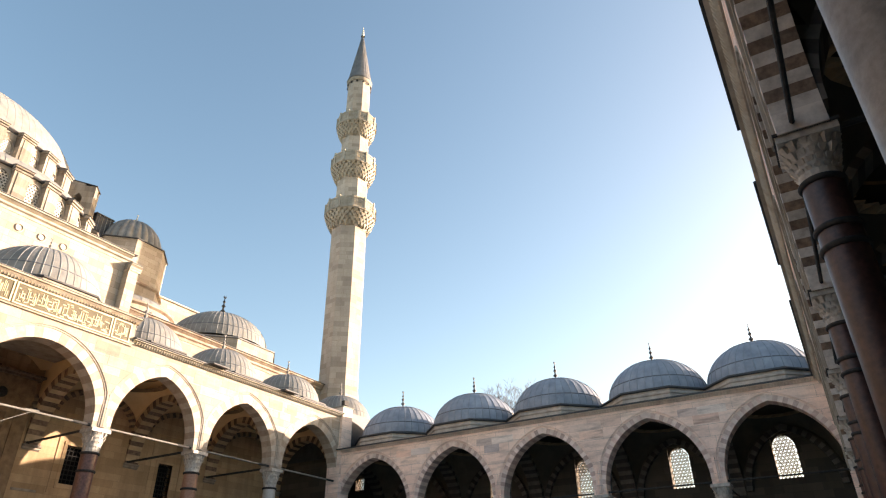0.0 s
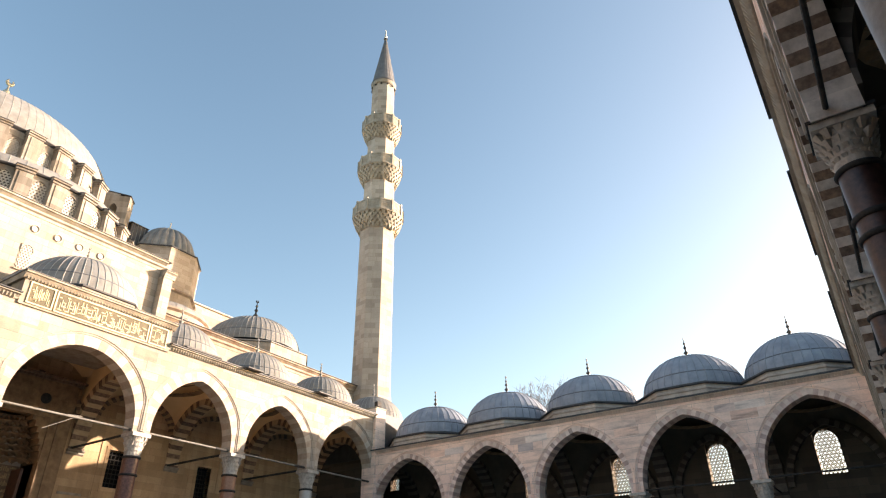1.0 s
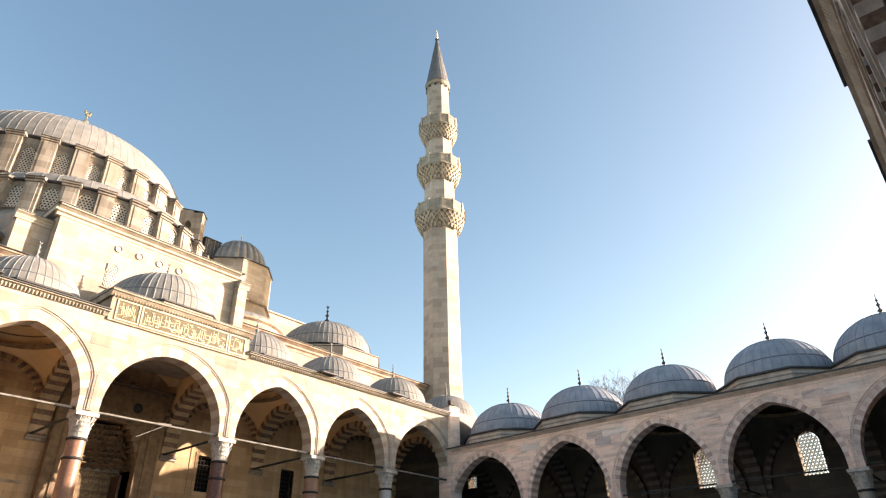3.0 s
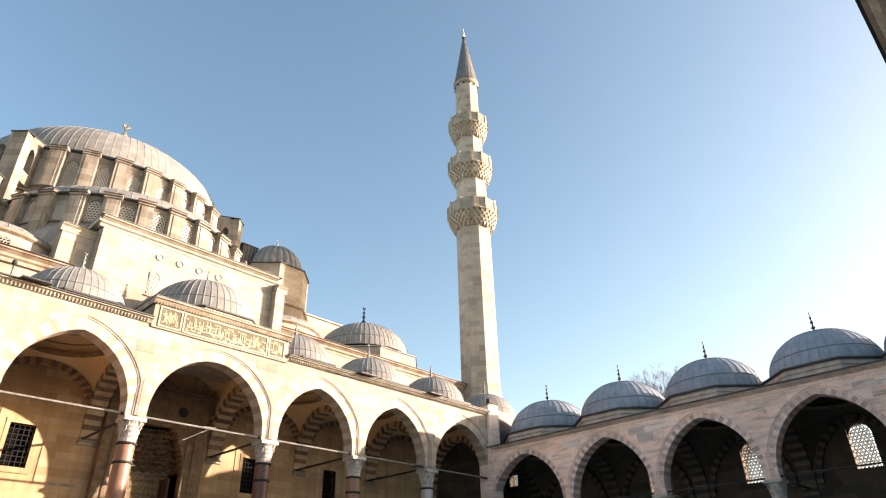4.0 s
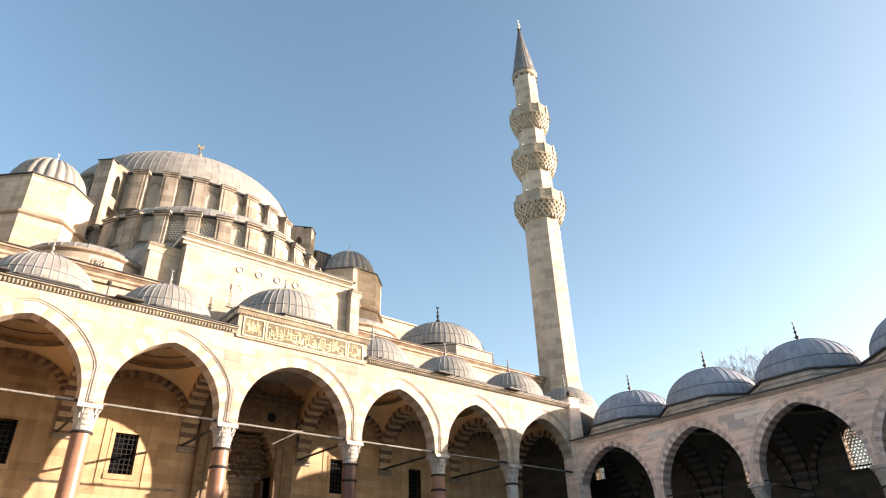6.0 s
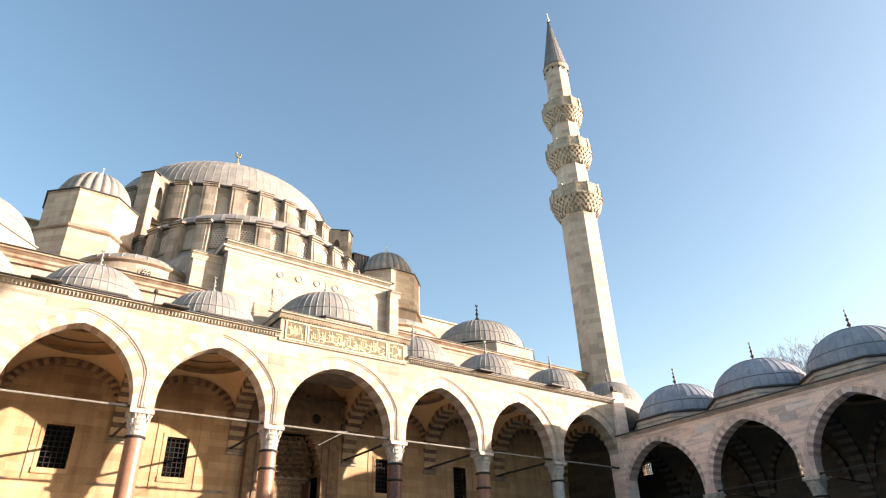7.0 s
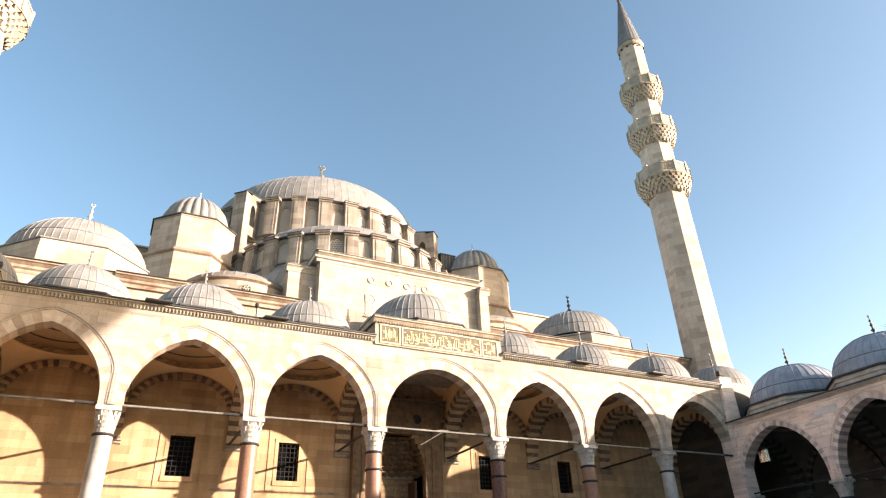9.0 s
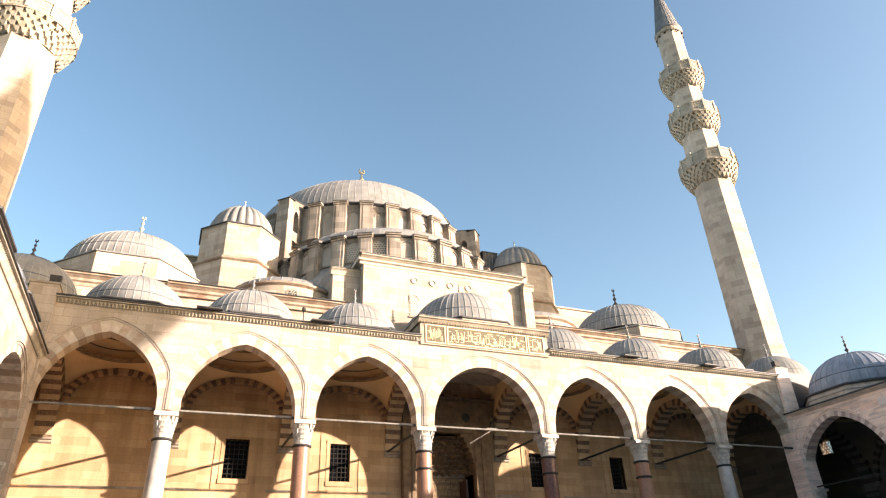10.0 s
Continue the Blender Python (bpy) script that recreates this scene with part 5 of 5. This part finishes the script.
# a dark lead-clad roof box behind the tower
hatch = thing("roof_hatch", Matrix.Translation((30.05, 58.0, 34.5)), "dark lead-clad box with raised seams on the upper roof", "roof hatch")
part("body", Shape().box(-0.9, 0.9, -1.0, 1.0, 0, 2.3).mesh("body", LEAD_DARK), hatch)
part("lid", Shape().prism([(-1.1, 2.304), (-1.1, 2.38), (0, 2.6), (1.1, 2.38), (1.1, 2.304)], -1.0, 1.0, "x").mesh("lid", LEAD_DARK), hatch)
for u in (-0.6, -0.2, 0.2, 0.6):
    part("seam", Shape().tube((u, -1.02, 0), (u, -1.02, 2.3), 0.035, 6).mesh("seam", LEAD), hatch)

# small apses either side of the portal block
for x in (6.4, 28.5):
    ex = thing("exedra", Matrix.Translation((x, 48.0, 0)), "low curved apse with little round windows and a lead roof", "apse", "small apses")
    part("wall", Shape().lathe([(4.3, 21.3), (4.3, 23.1)], 40, start=180, sweep=180).mesh("wall", CREAM), ex)
    part("cornice", Shape().lathe([(4.3, 22.95), (4.5, 23.1), (4.5, 23.25), (4.2, 23.35)], 40, start=180, sweep=180).mesh("cornice", STAINED), ex)
    g2 = gore_mesh(4.3, 1.3, 32, 0.04, 8)
    for i in range(16):
        part("lead_gore", g2, ex, Matrix.Translation((0, 0, 23.28)) @ Matrix.Rotation(math.pi + math.pi * (i + 0.5) / 16, 4, "Z"))
    for i in range(5):
        a = math.pi + math.pi * (i + 0.5) / 5
        w = part("window", Shape().lathe([(0.3, 0.06), (0.36, 0.0), (0.46, 0.02), (0.46, 0.12)], 16).mesh("window", TRIM), ex,
                 Matrix.Translation((4.34 * math.cos(a), 4.34 * math.sin(a), 22.35)) @ Matrix.Rotation(a + math.pi / 2, 4, "Z") @ Matrix.Rotation(radians(90), 4, "X") @ Matrix.Diagonal((1, 1, -1, 1)))
        part("lattice", grille_mesh(0.56, 0.62, 0.19, 0.04), w, Matrix.Rotation(radians(-90), 4, "X") @ Matrix.Translation((0, 0.0, -0.3)))
        part("pane", Shape().lathe([(0.01, 0.025), (0.32, 0.025)], 14).mesh("pane", GLASS), w)

# ---- minarets ----
SIDES = 8


def corbel(z0, z1, r0, r1, tiers, count):
    """Stepped honeycomb corbelling below a balcony."""
    s = Shape()
    rng = random.Random(count)
    s.lathe([(r0 * 0.99, z0 - 0.1), (r0 * 1.0, z0), (r0 + (r1 - r0) * 0.5, z0 + (z1 - z0) * 0.5), (r0 + (r1 - r0) * 0.72, z1)], 20)
    for t in range(tiers):
        za, zb = z0 + (z1 - z0) * t / tiers, z0 + (z1 - z0) * (t + 1) / tiers
        rad = r0 + (r1 - r0) * ((t + 1) / tiers) ** 0.6
        wid = 2 * math.pi * rad / count * (0.37 if t % 2 == 0 else 0.44)
        for i in range(count):
            a = 2 * math.pi * (i + 0.5 * (t % 2)) / count
            a += rng.uniform(-0.02, 0.02)
            c, d = math.cos(a), math.sin(a)
            vs = []
            low = za - rng.uniform(0.0, 0.14)
            w2 = wid * rng.uniform(0.85, 1.2)
            for rr, zz, ww in ((rad - 0.42, low - 0.06, w2 * 0.15), (rad - 0.16, low + (zb - za) * 0.12, w2 * 0.28), (rad + rng.uniform(-0.03, 0.04), zb, w2), (rad - 0.42, zb, w2)):
                vs += [(c * rr - d * ww, d * rr + c * ww, zz), (c * rr + d * ww, d * rr - c * ww, zz)]
            s.add(vs, [(0, 1, 3, 2), (2, 3, 5, 4), (4, 5, 7, 6), (0, 2, 4, 6), (1, 7, 5, 3), (0, 6, 7, 1)])
    return s.mesh("corbel", CORNICE)


def coursed_shaft(z0, z1, r0, r1, seed):
    """A many-sided shaft faced with separate blocks, two to a side and course."""
    rng = random.Random(seed)
    core = Shape().lathe([(r0 - 0.02, z0), (r1 - 0.02, z1)], SIDES)
    s = Shape()
    z = z0
    while z < z1 - 0.05:
        h = min(rng.choice((0.42, 0.5, 0.58)), z1 - z)
        for i in range(SIDES):
            a0, a1 = 2 * math.pi * i / SIDES, 2 * math.pi * (i + 1) / SIDES
            cut = rng.choice((0.3, 0.4, 0.5, 0.6, 0.7))
            for f0, f1 in ((0, cut), (cut, 1)) if cut < 1 else ((0, 1),):
                d = rng.uniform(0.0, 0.012)
                vs = []
                for zz, q in ((z + 0.007, 1), (z + h - 0.007, 1)):
                    r = r0 + (r1 - r0) * (zz - z0) / (z1 - z0) + d
                    p0, p1 = (r * math.cos(a0), r * math.sin(a0)), (r * math.cos(a1), r * math.sin(a1))
                    g = 0.006
                    for f in (f0 + (g if f0 else 0), f1 - (g if f1 < 1 else 0)):
                        vs.append((p0[0] + (p1[0] - p0[0]) * f, p0[1] + (p1[1] - p0[1]) * f, zz))
                s.add(vs, [(0, 1, 3, 2)])
        z += h
    return core, s


def minaret(m, label):
    top = thing("minaret", m, label, "minaret", "minarets")
    part("plinth", Shape().lathe([(2.5, 14.6), (2.5, 17.5), (2.2, 19.4), (2.04, 20.6)], SIDES).mesh("plinth", CREAM), top)
    for n, (z0, z1, r0, r1) in enumerate(((20.2, 39.3, 2.0, 1.97), (39.3, 46.0, 1.86, 1.8), (46.0, 52.4, 1.69, 1.64), (52.4, 60.2, 1.48, 1.45))):
        core, faces = coursed_shaft(z0, z1, r0, r1, n)
        shaft = part("shaft", core.mesh("shaft", TRIM), top)
        tagged(part("facing_blockwork", faces.mesh("facing_blockwork", CREAM_COURSE), shaft), kind="stuff")
    for z0, z1, zt, r0, r1 in ((38.5, 40.1, 41.6, 1.99, 2.78), (45.0, 46.55, 48.05, 1.82, 2.55), (51.2, 52.75, 54.25, 1.65, 2.32)):
        b = part("balcony", Shape().lathe([(r0 - 0.3, z1), (r1 + 0.06, z1), (r1 + 0.06, z1 + 0.16), (r0 - 0.3, z1 + 0.16)], 24).mesh("balcony", TRIM), top)
        tagged(part("corbel", corbel(z0, z1, r0, r1, 5, 28), b, label="honeycomb corbelling under the balcony"), kind="stuff")
        rail_mesh = None
        k = 12
        for i in range(k):
            a0, a1 = 2 * math.pi * i / k, 2 * math.pi * (i + 1) / k
            if rail_mesh is None:
                w = 2 * r1 * math.sin(math.pi / k)
                s = Shape().box(-w / 2, w / 2, -0.06, 0.06, 0, 0.2).box(-w / 2, w / 2, -0.07, 0.07, zt - z1 - 0.34, zt - z1 - 0.16)
                hh = zt - z1 - 0.34
                nn = 6
                for q in range(nn + 1):
                    u = -w / 2 + w * q / nn
                    s.box(u - 0.035, u + 0.035, -0.04, 0.04, 0.2, hh)
                for q in range(nn):
                    for row in range(3):
                        s.box(-w / 2 + w * q / nn, -w / 2 + w * (q + 1) / nn, -0.035, 0.035, 0.2 + (hh - 0.2) * (row + 1) / 4 - 0.03, 0.2 + (hh - 0.2) * (row + 1) / 4 + 0.03)
                s.box(-w / 2, w / 2, -0.015, 0.015, 0.2, hh)
                rail_mesh = s.mesh("parapet_panel", CORNICE)
                post_mesh = Shape().box(-0.11, 0.11, -0.11, 0.11, 0, zt - z1 - 0.02).mesh("parapet_post", CORNICE)
            am = (a0 + a1) / 2
            rr = r1 * math.cos(math.pi / k)
            part("parapet_panel", rail_mesh, b, Matrix.Translation((rr * math.cos(am), rr * math.sin(am), z1 + 0.16)) @ Matrix.Rotation(am + math.pi / 2, 4, "Z"))
            part("parapet_post", post_mesh, b, Matrix.Translation((r1 * math.cos(a0), r1 * math.sin(a0), z1 + 0.16)) @ Matrix.Rotation(a0, 4, "Z"))
    s = Shape().lathe([(1.48, 60.0), (1.56, 60.15), (1.56, 60.55), (1.48, 60.6)], 24)
    part("collar", s.mesh("collar", TRIM), top)
    eye = Shape().tube((1.45, 0, 59.8), (1.56, 0, 59.8), 0.13, 8).mesh("eye_tile", IRON)
    for i in range(12):
        part("eye_tile", eye, top, Matrix.Rotation(2 * math.pi * (i + 0.5) / 12, 4, "Z"), "dark roundel under the spire")
    part("spire", Shape().lathe([(1.56, 60.58), (1.62, 60.65), (1.46, 61.0), (0.09, 69.3)], 24).mesh("spire", SPIRE_LEAD, True), top, label="lead-covered conical spire")
    part("seams", seam_lines(), top)
    part("finial", finial_mesh(1.9, GOLD), top, Matrix.Translation((0, 0, 69.15)), "gilded crescent finial")
    return top


def seam_lines():
    s = Shape()
    for i in range(24):
        a = 2 * math.pi * i / (24)
        s.tube((1.46 * math.cos(a), 1.46 * math.sin(a), 61.0), (0.1 * math.cos(a), 0.1 * math.sin(a), 69.2), 0.025, 4)
    return s.mesh("seams", SPIRE_LEAD)


first = minaret(Matrix.Translation((49.8, 41.78, -0.08)) @ Matrix.Rotation(radians(13), 4, "Z") @ Matrix.Scale(1.048, 4), "slender three-balcony limestone minaret with a lead spire")
copy_thing(first, Matrix.Translation((-14.2, 41.75, 0.04)) @ Matrix.Rotation(radians(32), 4, "Z") @ Matrix.Diagonal((1.02, 1.02, 0.93, 1.0)))

copy_thing(first, Matrix.Translation((46.2, -7.9, 0.0)) @ Matrix.Diagonal((1.28, 1.28, 0.735, 1.0)))

# ---- bare trees beyond the side arcade ----


def bare_tree(x, y, height, seed):
    rng = random.Random(seed)
    top = thing("bare_tree", Matrix.Translation((x, y, 0)), "leafless winter tree behind the arcade domes", "tree", "bare trees")
    trunk, limbs = Shape(), Shape()

    def grow(p, d, length, r, depth):
        q = p + d * length
        (trunk if depth < 2 else limbs).tube(p, q, r, 6 if depth < 3 else 4, r * 0.68)
        if depth > 9:
            return
        for _ in range(2 if depth < 1 else 3 if depth < 5 else rng.choice((2, 2, 3))):
            side = Vector((rng.uniform(-1, 1), rng.uniform(-1, 1), rng.uniform(-0.25, 0.75)))
            nd = (d * 0.8 + side * 0.72 + Vector((0, 0, 0.12))).normalized()
            grow(q, nd, length * rng.uniform(0.64, 0.86), max(r * 0.60, 0.014), depth + 1)

    grow(Vector((0, 0, 0)), Vector((0, 0, 1)), height * 0.27, height * 0.013, 0)
    fit = height / max(v[2] for v in limbs.v)
    for s in (trunk, limbs):
        s.v = [(v[0] * fit, v[1] * fit, v[2] * fit) for v in s.v]
    part("trunk", trunk.mesh("trunk", BARK, True), top)
    tagged(part("crown", limbs.mesh("crown", BARK), top), kind="stuff")


bare_tree(78, 46.6, 28.6, 5)
bare_tree(76, 36.0, 28.3, 11)
bare_tree(76, 22.5, 24.6, 10)
